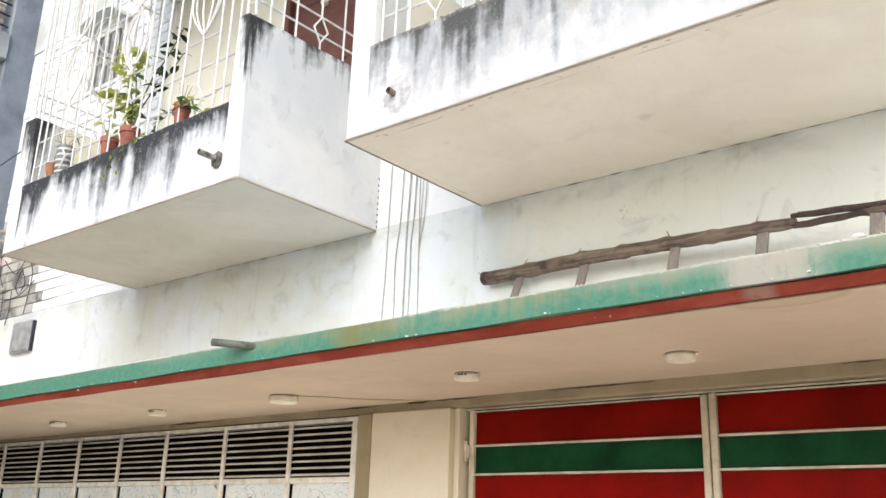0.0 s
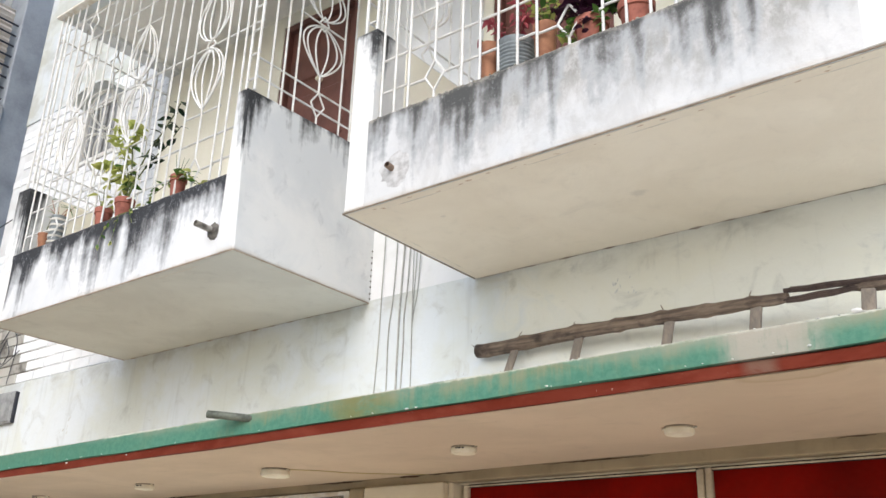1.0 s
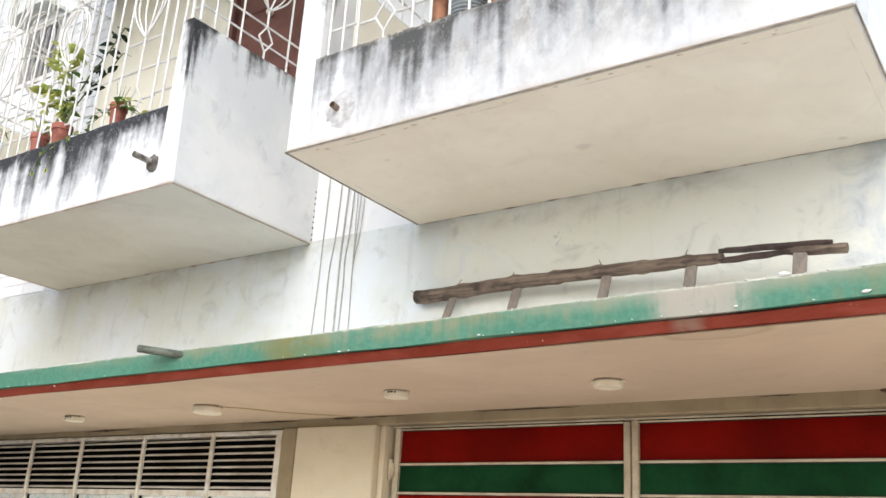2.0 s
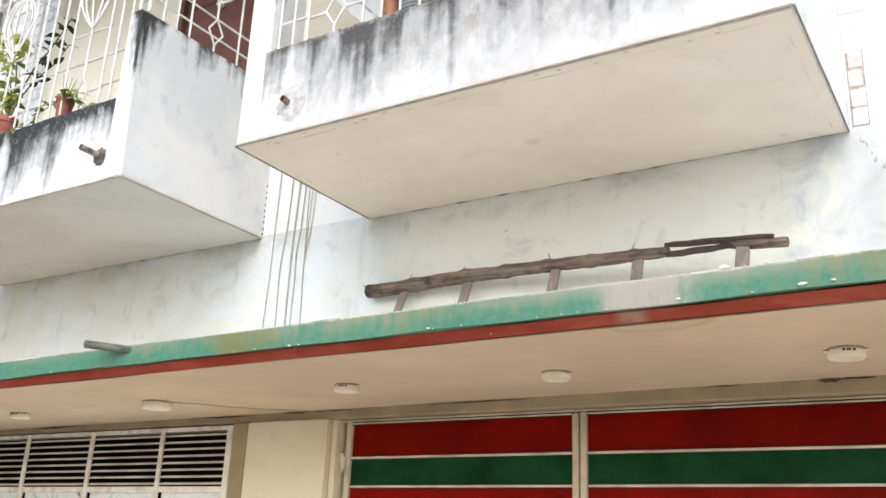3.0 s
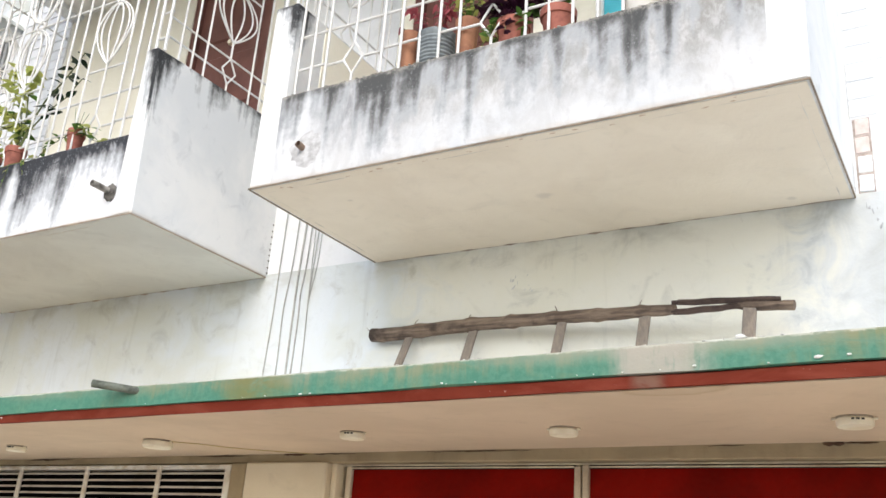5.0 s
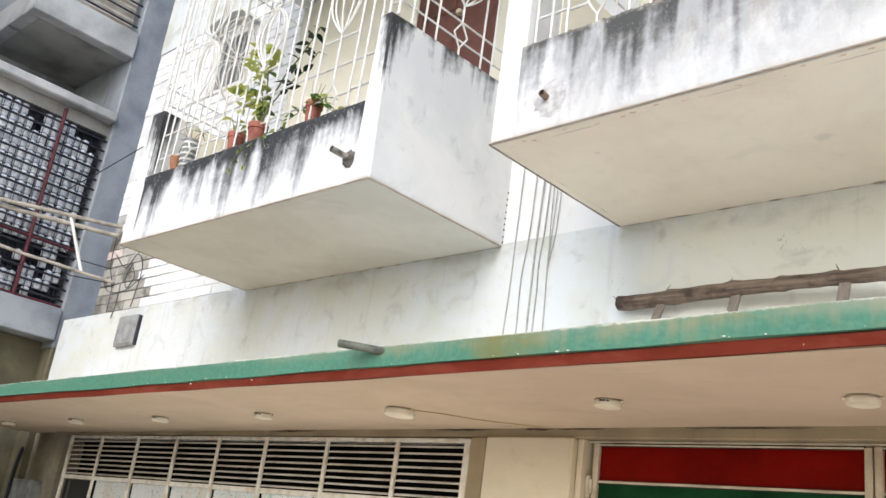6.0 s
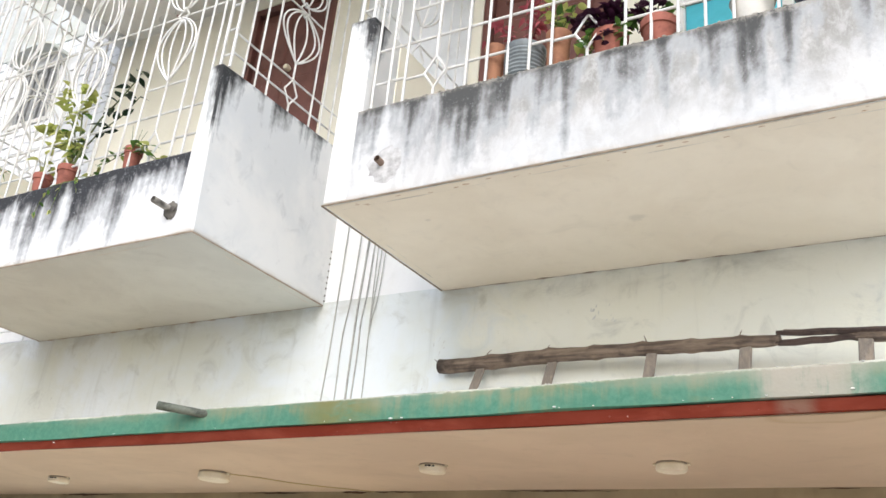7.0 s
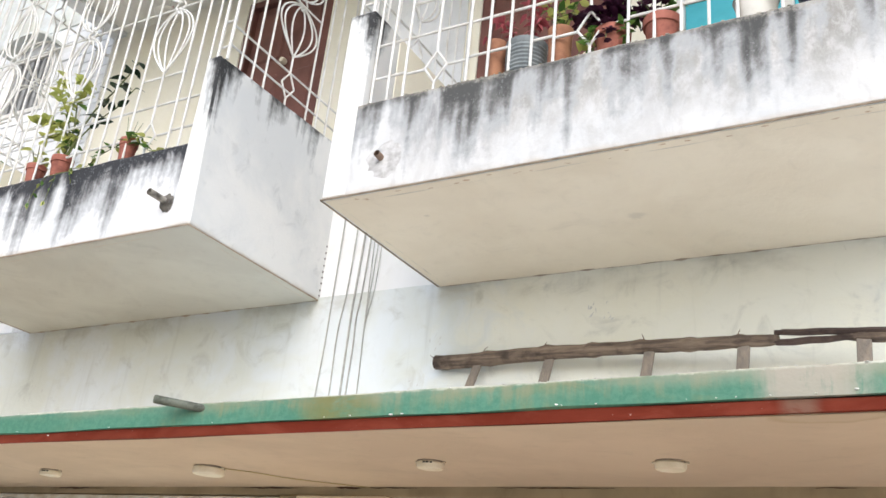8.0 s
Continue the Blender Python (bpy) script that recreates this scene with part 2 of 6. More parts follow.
column_paint = plaster("column_paint", (0.81, 0.73, 0.57), (0.75, 0.67, 0.51), 0.2, 0.15, 5.0)
# passage colours: dirt mottling, with the passage shade lowered into the base
passage_dim_paint = plaster("passage_dim_paint", (0.38, 0.35, 0.275), (0.22, 0.20, 0.15), 0.5, 0.5, 2.0)
passage_shade = plaster("passage_shade", (0.20, 0.185, 0.12), (0.12, 0.11, 0.075), 0.5, 0.5, 4.0)
lintel_paint = plaster("lintel_paint", (0.42, 0.345, 0.225), (0.32, 0.26, 0.17), 0.4, 0.3, 8.0)
brick_paint = plain("brick_whitewash", (0.86, 0.89, 0.92), (0.76, 0.785, 0.81), 4.0, 60, 0.9, 0.4, vary=0.3)
brick_grey = plain("brick_weathered", (0.50, 0.495, 0.46), (0.17, 0.165, 0.15), 8.0, 50, 0.9, 0.5, vary=0.9)
brick_bare = plain("brick_bare", (0.72, 0.64, 0.61), (0.56, 0.44, 0.40), 14.0, 90, 0.95, 0.5, vary=0.5)


def mortar_mat():
    """Pale mortar, weathered dark towards the old end of the wall."""
    n = Nodes("mortar")
    f = n.ramp(n.noise(6.0, 5.0), 0.35, 0.75)
    col = n.mix(f, (0.78, 0.81, 0.83), (0.66, 0.675, 0.68))
    wob = n.math("MULTIPLY", n.math("SUBTRACT", n.noise(1.6, 4.0, shift=(2, 0, 0)), 0.5), 1.6)
    old = n.math("MULTIPLY", n.ramp(n.math("ADD", n.axis(0), wob), -4.0, -4.4), n.ramp(n.math("ADD", n.axis(2), wob), 4.1, 3.7))
    col = n.mix(old, col, (0.17, 0.16, 0.14))
    n.bump(n.noise(80.0, 3.0), 0.4)
    return n.done(col, 0.95, 0.0, 0.2)


mortar = mortar_mat()
steel_white = plain("white_enamel_steel", (0.80, 0.81, 0.80), (0.64, 0.63, 0.59), 12.0, 120, 0.5, 0.08)
steel_beige = plain("beige_enamel_steel", (0.68, 0.61, 0.48), (0.44, 0.36, 0.26), 9.0, 110, 0.5, 0.15)
frame_worn = plain("worn_frame_paint", (0.90, 0.88, 0.82), (0.66, 0.59, 0.47), 16.0, 90, 0.6, 0.25)
louvre_metal = plain("louvre_metal", (0.70, 0.655, 0.60), (0.42, 0.365, 0.30), 6.0, 120, 0.5, 0.1)
# near-black colour that stands in for the shade of unlit rooms
unlit_black = plain("unlit_room_black", (0.012, 0.011, 0.010), (0.006, 0.006, 0.006), 3.0, 40, 0.95, 0.0, specular=0.0)
red_panel = plain("red_gate_enamel", (0.235, 0.005, 0.002), (0.13, 0.003, 0.001), 2.6, 60, 0.45, 0.05, specular=0.06)
green_panel = plain("green_gate_enamel", (0.011, 0.066, 0.025), (0.004, 0.028, 0.010), 3.4, 60, 0.45, 0.05, specular=0.05)
terracotta = plain("terracotta", (0.37, 0.135, 0.10), (0.22, 0.08, 0.06), 22.0, 140, 0.8, 0.2)
terracotta_pale = plain("terracotta_pale", (0.42, 0.21, 0.125), (0.27, 0.125, 0.08), 18.0, 140, 0.85, 0.25)
grey_plastic = plain("grey_plastic", (0.22, 0.25, 0.26), (0.14, 0.16, 0.17), 20.0, 90, 0.45, 0.1)
navy_plastic = plain("navy_plastic", (0.025, 0.032, 0.055), (0.018, 0.022, 0.04), 12.0, 90, 0.4, 0.08)
white_plastic = plain("white_plastic", (0.68, 0.665, 0.62), (0.54, 0.515, 0.46), 9.0, 90, 0.5, 0.08)
lamp_plastic = plain("lamp_plastic", (0.92, 0.87, 0.72), (0.80, 0.72, 0.55), 16.0, 120, 0.45, 0.05)
soil = plain("potting_soil", (0.05, 0.035, 0.025), (0.02, 0.015, 0.01), 30.0, 150, 0.95, 0.6)
slot_shadow_black = plain("slot_shadow_black", (0.02, 0.02, 0.02), (0.01, 0.01, 0.01), 10, 60, 0.7, 0.0)
door_wood = plain("brown_door_wood", (0.20, 0.088, 0.072), (0.13, 0.058, 0.048), 5.0, 60, 0.45, 0.15)
turquoise = plain("turquoise_paint", (0.09, 0.54, 0.66), (0.07, 0.46, 0.57), 6.0, 80, 0.5, 0.08)
pipe_grey = plain("pipe_grey_green", (0.14, 0.155, 0.125), (0.04, 0.047, 0.036), 32.0, 120, 0.6, 0.25)
pipe_pale = plain("pipe_grey_pale", (0.36, 0.34, 0.30), (0.07, 0.062, 0.052), 28.0, 120, 0.7, 0.3)
pipe_rust = plain("pipe_rust", (0.28, 0.20, 0.15), (0.13, 0.09, 0.07), 30.0, 120, 0.8, 0.3)
cable_grey = plain("cable_grey", (0.47, 0.48, 0.46), (0.30, 0.31, 0.295), 20.0, 90, 0.6, 0.05)
cable_yellow = plain("cable_yellow", (0.52, 0.42, 0.20), (0.40, 0.32, 0.15), 20.0, 90, 0.6, 0.05)
slate_box = plain("meter_box_grey", (0.35, 0.365, 0.37), (0.20, 0.21, 0.215), 14.0, 70, 0.7, 0.35)
patch_mortar = plain("patch_mortar", (0.60, 0.605, 0.61), (0.36, 0.36, 0.36), 26.0, 90, 0.9, 0.5)
chip_white = plain("flaked_whitewash", (0.80, 0.80, 0.78), (0.62, 0.61, 0.58), 30.0, 90, 0.9, 0.4)
moss_render = plain("moss_render", (0.16, 0.15, 0.135), (0.06, 0.055, 0.05), 20, 90, 0.9, 0.5)
groove_dirt = plain("groove_dirt", (0.68, 0.635, 0.55), (0.58, 0.53, 0.45), 16, 90, 0.9, 0.3)
rim_dirt = plain("rim_dirt", (0.34, 0.28, 0.21), (0.20, 0.16, 0.12), 16, 90, 0.9, 0.4)
nb_concrete = plain("neighbour_concrete", (0.52, 0.535, 0.54), (0.29, 0.30, 0.305), 2.5, 60, 0.9, 0.3)
nb_column = plain("neighbour_blue_grey", (0.36, 0.395, 0.435), (0.22, 0.245, 0.275), 3.0, 60, 0.85, 0.25)
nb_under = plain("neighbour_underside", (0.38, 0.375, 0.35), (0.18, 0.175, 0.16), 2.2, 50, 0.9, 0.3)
red_oxide = plain("red_oxide_steel", (0.11, 0.028, 0.036), (0.06, 0.018, 0.024), 14.0, 90, 0.6, 0.2)
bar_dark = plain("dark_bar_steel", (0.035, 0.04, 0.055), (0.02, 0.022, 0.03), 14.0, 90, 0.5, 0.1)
bamboo_pale = plain("weathered_pole", (0.40, 0.37, 0.32), (0.20, 0.185, 0.16), 12.0, 90, 0.8, 0.3)
ground_mat = plain("street_surface", (0.21, 0.205, 0.19), (0.15, 0.145, 0.135), 0.6, 25, 0.95, 0.4)
# pale colour for the added ground reflector
bounce_apron_mat = plain("bounce_apron", (0.76, 0.705, 0.60), (0.66, 0.605, 0.515), 0.8, 25, 0.95, 0.4)
bounce_top_mat = plain("bounce_top", (0.82, 0.83, 0.82), (0.70, 0.70, 0.69), 3.0, 40, 0.95, 0.4)
crumb_mortar = plain("crumb_mortar", (0.42, 0.40, 0.35), (0.22, 0.21, 0.18), 40, 120, 0.95, 0.6)
joint_grey = plain("joint_grey", (0.50, 0.44, 0.40), (0.26, 0.21, 0.18), 40, 120, 0.95, 0.5)
rust_crack = plain("rust_crack", (0.13, 0.075, 0.045), (0.05, 0.03, 0.02), 30, 120, 0.95, 0.5)
rim_soft = plain("rim_soft", (0.46, 0.39, 0.31), (0.30, 0.245, 0.19), 16, 90, 0.9, 0.4)
rust_stain = plain("rust_stain", (0.60, 0.46, 0.33), (0.46, 0.33, 0.22), 30, 120, 0.95, 0.3)
mortar_white = plain("mortar_white", (0.74, 0.77, 0.80), (0.64, 0.66, 0.68), 6.0, 80, 0.95, 0.4)
scuff_dark = plain("scuff_dark", (0.40, 0.43, 0.45), (0.29, 0.315, 0.33), 30, 120, 0.9, 0.4)
scuff_dirt = plain("scuff_dirt", (0.62, 0.64, 0.63), (0.50, 0.52, 0.51), 30, 120, 0.9, 0.4)


def wood_rail(name="old_grey_wood", pale=1.0):
    n = Nodes(name)
    fibre = n.noise((3.0, 60.0, 60.0) if pale == 1 else (60.0, 60.0, 4.0), 5.0, 0.6)
    blotch = n.noise(9.0, 5.0, 0.6)
    fine = n.noise((12, 160, 160) if pale == 1 else (160, 160, 12), 3.0)
    col = n.mix(n.ramp(fibre, 0.3, 0.7), (0.11, 0.083, 0.066), (0.26, 0.20, 0.15))
    col = n.mix(n.math("MULTIPLY", n.ramp(blotch, 0.45, 0.70), 0.8 / pale), col, (0.035, 0.028, 0.026))
    if pale > 1:
        col = n.mix(0.45, col, (0.36, 0.33, 0.29))
    n.bump(n.math("ADD", fibre, fine), 0.7, 0.008)
    return n.done(col, 0.9, 0.0, 0.15)


old_wood = wood_rail()
rung_wood = wood_rail("worn_rung_wood", 2.0)
split_wood = plain("dark_split_wood", (0.085, 0.06, 0.05), (0.025, 0.018, 0.016), 14.0, 120, 0.9, 0.5)


def fascia_green():
    """Sea-green edge paint: bleached and mossy along its top, with bare patches and a peeled stretch."""
    n = Nodes("sea_green_edge_paint")
    z, x = n.axis(2), n.axis(0)
    level = n.math("SUBTRACT", z, n.math("MULTIPLY", x, 0.0085))
    up = n.ramp(level, 2.300, 2.350)
    blot = n.noise((3.2, 3.2, 9.0), 5.0, 0.65, warp=0.8)
    drip = n.noise((26, 26, 3.0), 4.0, 0.6)
    fine = n.noise(60.0, 4.0, 0.65)
    col = n.mix(n.ramp(fine, 0.35, 0.7), (0.062, 0.195, 0.135), (0.088, 0.23, 0.162))
    moss = n.math("MULTIPLY", n.math("ADD", n.math("MULTIPLY", up, 0.6), n.math("MULTIPLY", n.ramp(drip, 0.4, 0.65), 0.5)), n.ramp(blot, 0.40, 0.62), clamp=True)
    moss = n.math("MULTIPLY", moss, n.math("ADD", n.math("MULTIPLY", n.ramp(x, -1.0, 0.3), 0.8), 0.2))
    col = n.mix(moss, col, (0.21, 0.22, 0.11))
    rim = n.math("MULTIPLY", n.ramp(n.math("ADD", level, n.math("MULTIPLY", n.math("SUBTRACT", fine, 0.5), 0.012)), 2.342, 2.349), n.ramp(n.noise((7, 7, 7), 5.0, 0.7), 0.36, 0.55))
    wash = n.math("MULTIPLY", n.math("MULTIPLY", n.ramp(level, 2.283, 2.335), n.ramp(n.math("ADD", n.math("MULTIPLY", drip, 0.65), n.math("MULTIPLY", blot, 0.35)), 0.40, 0.62)), n.math("MULTIPLY", n.ramp(x, -0.5, 0.5), n.ramp(x, 2.25, 1.6)))
    col = n.mix(n.math("MULTIPLY", wash, 0.8), col, (0.225, 0.24, 0.155))
    pale = n.math("MULTIPLY", up, n.ramp(n.noise((1.3, 1.3, 6), 4.0, shift=(4, 0, 0)), 0.45, 0.65))
    col = n.mix(n.math("MULTIPLY", pale, 0.75), col, (0.28, 0.30, 0.23))
    bare = n.math("MULTIPLY", n.ramp(n.math("ABSOLUTE", n.math("SUBTRACT", n.math("ADD", x, n.math("ADD", n.math("MULTIPLY", drip, 0.12), n.math("MULTIPLY", blot, 0.10))), 1.91)), 0.17, 0.06), n.ramp(n.math("ADD", drip, n.math("MULTIPLY", n.math("SUBTRACT", fine, 0.5), 0.25)), 0.26, 0.50))
    col = n.mix(n.math("MULTIPLY", bare, 0.85), col, (0.38, 0.345, 0.295))
    spot = n.math("MULTIPLY", n.ramp(n.math("ABSOLUTE", n.math("SUBTRACT", x, 0.42)), 0.20, 0.04), n.ramp(blot, 0.30, 0.55))
    col = n.mix(n.math("MULTIPLY", spot, 0.8), col, (0.17, 0.165, 0.055))
    col = n.mix(n.math("MULTIPLY", rim, 0.8), col, (0.60, 0.60, 0.52))
    n.bump(n.math("ADD", blot, fine), 0.3, 0.004)
    return n.done(col, 0.6, 0.0, 0.3)


def fascia_red():
    n = Nodes("faded_red_edge_paint")
    blot = n.noise((4, 4, 12), 5.0, 0.65, warp=0.8)
    fine = n.noise(70.0, 4.0, 0.7)
    x = n.axis(0)
    col = n.mix(n.ramp(blot, 0.35, 0.7), (0.140, 0.022, 0.011), (0.200, 0.044, 0.026))
    col = n.mix(n.math("MULTIPLY", n.ramp(fine, 0.70, 0.75), 0.7), col, (0.62, 0.52, 0.45))
    bare = n.math("MULTIPLY", n.ramp(n.math("ABSOLUTE", n.math("SUBTRACT", x, 1.77)), 0.06, 0.02), n.ramp(blot, 0.3, 0.5))
    col = n.mix(n.math("MULTIPLY", bare, 0.6), col, (0.21, 0.15, 0.11))
    n.bump(n.math("ADD", blot, fine), 0.3, 0.003)
    return n.done(col, 0.75, 0.0, 0.12)


edge_green, edge_red = fascia_green(), fascia_red()


def leaf_mat(name, a, b):
    n = Nodes(name)
    col = n.mix(n.math("ADD", n.math("MULTIPLY", n.random(), 0.7), n.math("MULTIPLY", n.noise(40.0, 3.0), 0.3)), a, b)
    m = n.done(col, 0.45, 0.0, 0.35)
    glow = n.t.nodes.new("ShaderNodeBsdfTranslucent")
    both = n.t.nodes.new("ShaderNodeMixShader")
    both.inputs[0].default_value = 0.45
    n.t.links.new(col, glow.inputs["Color"])
    n.t.links.new(n.bsdf.outputs[0], both.inputs[1])
    n.t.links.new(glow.outputs[0], both.inputs[2])
    n.t.links.new(both.outputs[0], [k for k in n.t.nodes if k.type == "OUTPUT_MATERIAL"][0].inputs["Surface"])
    return m


leaf_lime = leaf_mat("leaf_lime", (0.62, 0.62, 0.20), (0.40, 0.48, 0.14))
leaf_green = leaf_mat("leaf_green", (0.13, 0.25, 0.05), (0.05, 0.13, 0.03))
leaf_dark = leaf_mat("leaf_dark", (0.02, 0.05, 0.022), (0.012, 0.03, 0.015))
leaf_red = leaf_mat("leaf_red", (0.58, 0.15, 0.18), (0.32, 0.07, 0.09))
leaf_purple = leaf_mat("leaf_purple", (0.055, 0.012, 0.035), (0.025, 0.008, 0.018))
stem_green = plain("stem_green", (0.14, 0.17, 0.06), (0.08, 0.09, 0.04), 20, 90, 0.6, 0.1)


def glass(name, tint, rough):
    n = Nodes(name)
    n.bump(n.noise(6.0, 3.0), 0.04)
    m = n.done(tint, rough, 0.0, 0.8)
    return m


pane_green = glass("dark_green_glass", (0.012, 0.055, 0.045), 0.08)
pane_grey = glass("grey_glass", (0.15, 0.165, 0.18), 0.25)
pane_dark = glass("dark_glass", (0.02, 0.025, 0.03), 0.06)


def film_pane():
    """Pale patterned film on glass, with teal contour lines and a few dark shapes."""
    n = Nodes("patterned_window_film")
    w = n.noise((5, 5, 7), 2.0, 0.4, warp=2.5)
    line = n.math("MULTIPLY", n.ramp(n.math("ABSOLUTE", n.math("SUBTRACT", n.math("FRACT", n.math("MULTIPLY", w, 7.0)), 0.5)), 0.10, 0.04), 0.7)
    dark = n.ramp(n.noise((7, 7, 9), 2.0, 0.5, shift=(3, 0, 1), warp=1.0), 0.66, 0.69)
    col = n.mix(line, (0.97, 0.98, 0.97), (0.36, 0.64, 0.62))
    col = n.mix(n.math("MULTIPLY", n.ramp(n.noise((4, 4, 3), 4.0, shift=(0, 0, 5)), 0.56, 0.68), 0.4), col, (0.80, 0.60, 0.40))
    col = n.mix(n.math("MULTIPLY", dark, 0.8), col, (0.12, 0.14, 0.15))
    n.bump(w, 0.05)
    return n.done(col, 0.15, 0.15, 1.0)


film = film_pane()

# ---- mesh tools ----
def base_of(ob):
    p = Vector((0, 0, 0))
    while ob is not None:
        p += ob.location
        ob = ob.parent
    return p


def thing(name, loc, label, category, group="", kind=""):
    e = new(name)
    e.location = loc
    e.empty_display_size = 0.05
    return tagged(e, label, category, group, kind)


def smooth_ok(bm, angle=35):
    limit = radians(angle)
    for f in bm.faces:
        f.smooth = True
    for e in bm.edges:
        if len(e.link_faces) != 2 or e.calc_face_angle(0.0) > limit:
            e.smooth = False


def part(name, bm, material, parent=None, label="", local=False, rounded=True):
    """Links a bmesh as one mesh object under a thing or a part. Coordinates are the world's, or the parent's own when local."""
    if parent is not None and not local:
        bmesh.ops.translate(bm, verts=bm.verts, vec=-base_of(parent))
    bmesh.ops.recalc_face_normals(bm, faces=bm.faces)
    if rounded:
        smooth_ok(bm)
    me = bpy.data.meshes.new(name)
    bm.to_mesh(me)
    bm.free()
    me.materials.append(material)
    ob = new(name, me)
    ob.parent = parent
    if label:
        ob["label"] = label
    return ob


def solid(name, bm, material, label, category, kind="", group=""):
    return tagged(part(name, bm, material), label, category, group, kind)


def piece(name, mesh, parent, m):
    ob = new(name, mesh)
    ob.parent = parent
    ob.matrix_basis = Matrix.Translation(-base_of(parent)) @ m
    return ob


def box(x0, x1, y0, y1, z0, z1, bevel=0.0, bm=None, segments=1):
    own = bmesh.new()
    v = [own.verts.new((x, y, z)) for x in (x0, x1) for y in (y0, y1) for z in (z0, z1)]
    for a in ((0, 1, 3, 2), (4, 6, 7, 5), (0, 4, 5, 1), (2, 3, 7, 6), (0, 2, 6, 4), (1, 5, 7, 3)):
        own.faces.new([v[i] for i in a])
    bmesh.ops.recalc_face_normals(own, faces=own.faces)
    if bevel:
        bmesh.ops.bevel(own, geom=own.edges[:], offset=bevel, segments=segments, affect="EDGES", profile=0.5)
    if bm is None:
        return own
    me = bpy.data.meshes.new("scratch")
    own.to_mesh(me)
    own.free()
    bm.from_mesh(me)
    bpy.data.meshes.remove(me)
    return bm


def rough_up(bm, cuts, amount, scale=6.0, keep=None):
    """Cuts long edges and pushes the points a little, so that built edges are not ruler-straight."""
    for _ in range(cuts):
        long = [e for e in bm.edges if e.calc_length() > 0.22]
        if not long:
            break
        bmesh.ops.subdivide_edges(bm, edges=long, cuts=1, use_grid_fill=True)
    for v in bm.verts:
        if keep and keep(v.co):
            continue
        v.co += noise.noise_vector(v.co * scale) * amount
    return bm


def tube(pts, r, sides=6, bm=None, closed=False, caps=True):
    """A round bar along points; r is a number or one for each point."""
    bm = bm or bmesh.new()
    pts = [Vector(p) for p in pts]
    n = len(pts)
    rings = []
    up = None
    for i, p in enumerate(pts):
        a = pts[(i - 1) % n] if (i or closed) else p
        b = pts[(i + 1) % n] if (i < n - 1 or closed) else p
        d = (b - a).normalized()
        if up is None:
            up = Vector((0, 0, 1)) if abs(d.z) < 0.9 else Vector((1, 0, 0))
        side = d.cross(up).normalized()
        up = side.cross(d).normalized()
        rr = r[i] if isinstance(r, (list, tuple)) else r
        rings.append([bm.verts.new(p + rr * (math.cos(t) * side + math.sin(t) * up)) for t in (2 * math.pi * k / sides for k in range(sides))])
    for i in range(n if closed else n - 1):
        a, b = rings[i], rings[(i + 1) % n]
        for k in range(sides):
            bm.faces.new((a[k], a[(k + 1) % sides], b[(k + 1) % sides], b[k]))
    if caps and not closed:
        bm.faces.new(rings[0][::-1])
        bm.faces.new(rings[-1])
    return bm


def lathe(profile, sides=24, bm=None, centre=(0, 0, 0)):
    """Turns (radius, height) pairs round the upright through centre."""
    bm = bm or bmesh.new()
    c = Vector(centre)
    rings = []
    for r, h in profile:
        if r < 1e-5:
            rings.append([bm.verts.new(c + Vector((0, 0, h)))])
        else:
            rings.append([bm.verts.new(c + Vector((r * math.cos(t), r * math.sin(t), h))) for t in (2 * math.pi * k / sides for k in range(sides))])
    for a, b in zip(rings, rings[1:]):
        for k in range(sides):
            j = (k + 1) % sides
            q = [a[k % len(a)], a[j % len(a)], b[j % len(b)], b[k % len(b)]]
            q = list(dict.fromkeys(q))
            if len(q) > 2:
                bm.faces.new(q)
    return bm


def sweep_x(profile, x0, x1, slope=0.0, step=0.25, wobble=0.0):
    """Draws a closed (y, z) outline along x, tilted by slope, with slightly uneven edges."""
    bm = bmesh.new()
    n = max(1, int((x1 - x0) / step))
    rings = []
    for i in range(n + 1):
        x = x0 + (x1 - x0) * i / n
        ring = []
        for j, (y, z) in enumerate(profile):
            d = noise.noise_vector(Vector((x * 3.1, j * 7.0, 0.0))) * wobble
            ring.append(bm.verts.new((x, y + d.y, z + slope * x + d.z)))
        rings.append(ring)
    m = len(profile)
    for a, b in zip(rings, rings[1:]):
        for j in range(m):
            bm.faces.new((a[j], a[(j + 1) % m], b[(j + 1) % m], b[j]))
    bm.faces.new(rings[0][::-1])
    bm.faces.new(rings[-1])
    return bm


def mesh_of(name, bm, material):
    bmesh.ops.recalc_face_normals(bm, faces=bm.faces)
    smooth_ok(bm)
    me = bpy.data.meshes.new(name)
    bm.to_mesh(me)
    bm.free()
    me.materials.append(material)
    return me


def slack(q, n=8, y=-0.02):
    """A smooth run of wall cable through a few (x, z) points."""
    p = [Vector((x, y, z)) for x, z in q]
    p = [p[0]] + p + [p[-1]]
    out = []
    for i in range(1, len(p) - 2):
        for k in range(n):
            t = k / n
            out.append(0.5 * (2 * p[i] + (p[i + 1] - p[i - 1]) * t + (2 * p[i - 1] - 5 * p[i] + 4 * p[i + 1] - p[i + 2]) * t * t + (3 * p[i] - p[i - 1] - 3 * p[i + 1] + p[i + 2]) * t ** 3))
    return out + [p[-1]]

# ---- setting ----
SLOPE = 0.0085            # the canopy rises a little towards +x
B, HB = 0.95, 3.22        # balcony depth and height of its underside
SILL, SILL2, PIER = 3.645, 3.631, 4.105 # tops of the two front parapets and of the side parapets
CEIL = 5.47
L0, L1 = -2.925, -0.70    # first balcony along the wall
R0, R1 = 0.0, 2.197       # second balcony

ground = bmesh.new()
bmesh.ops.create_grid(ground, x_segments=8, y_segments=8, size=300)
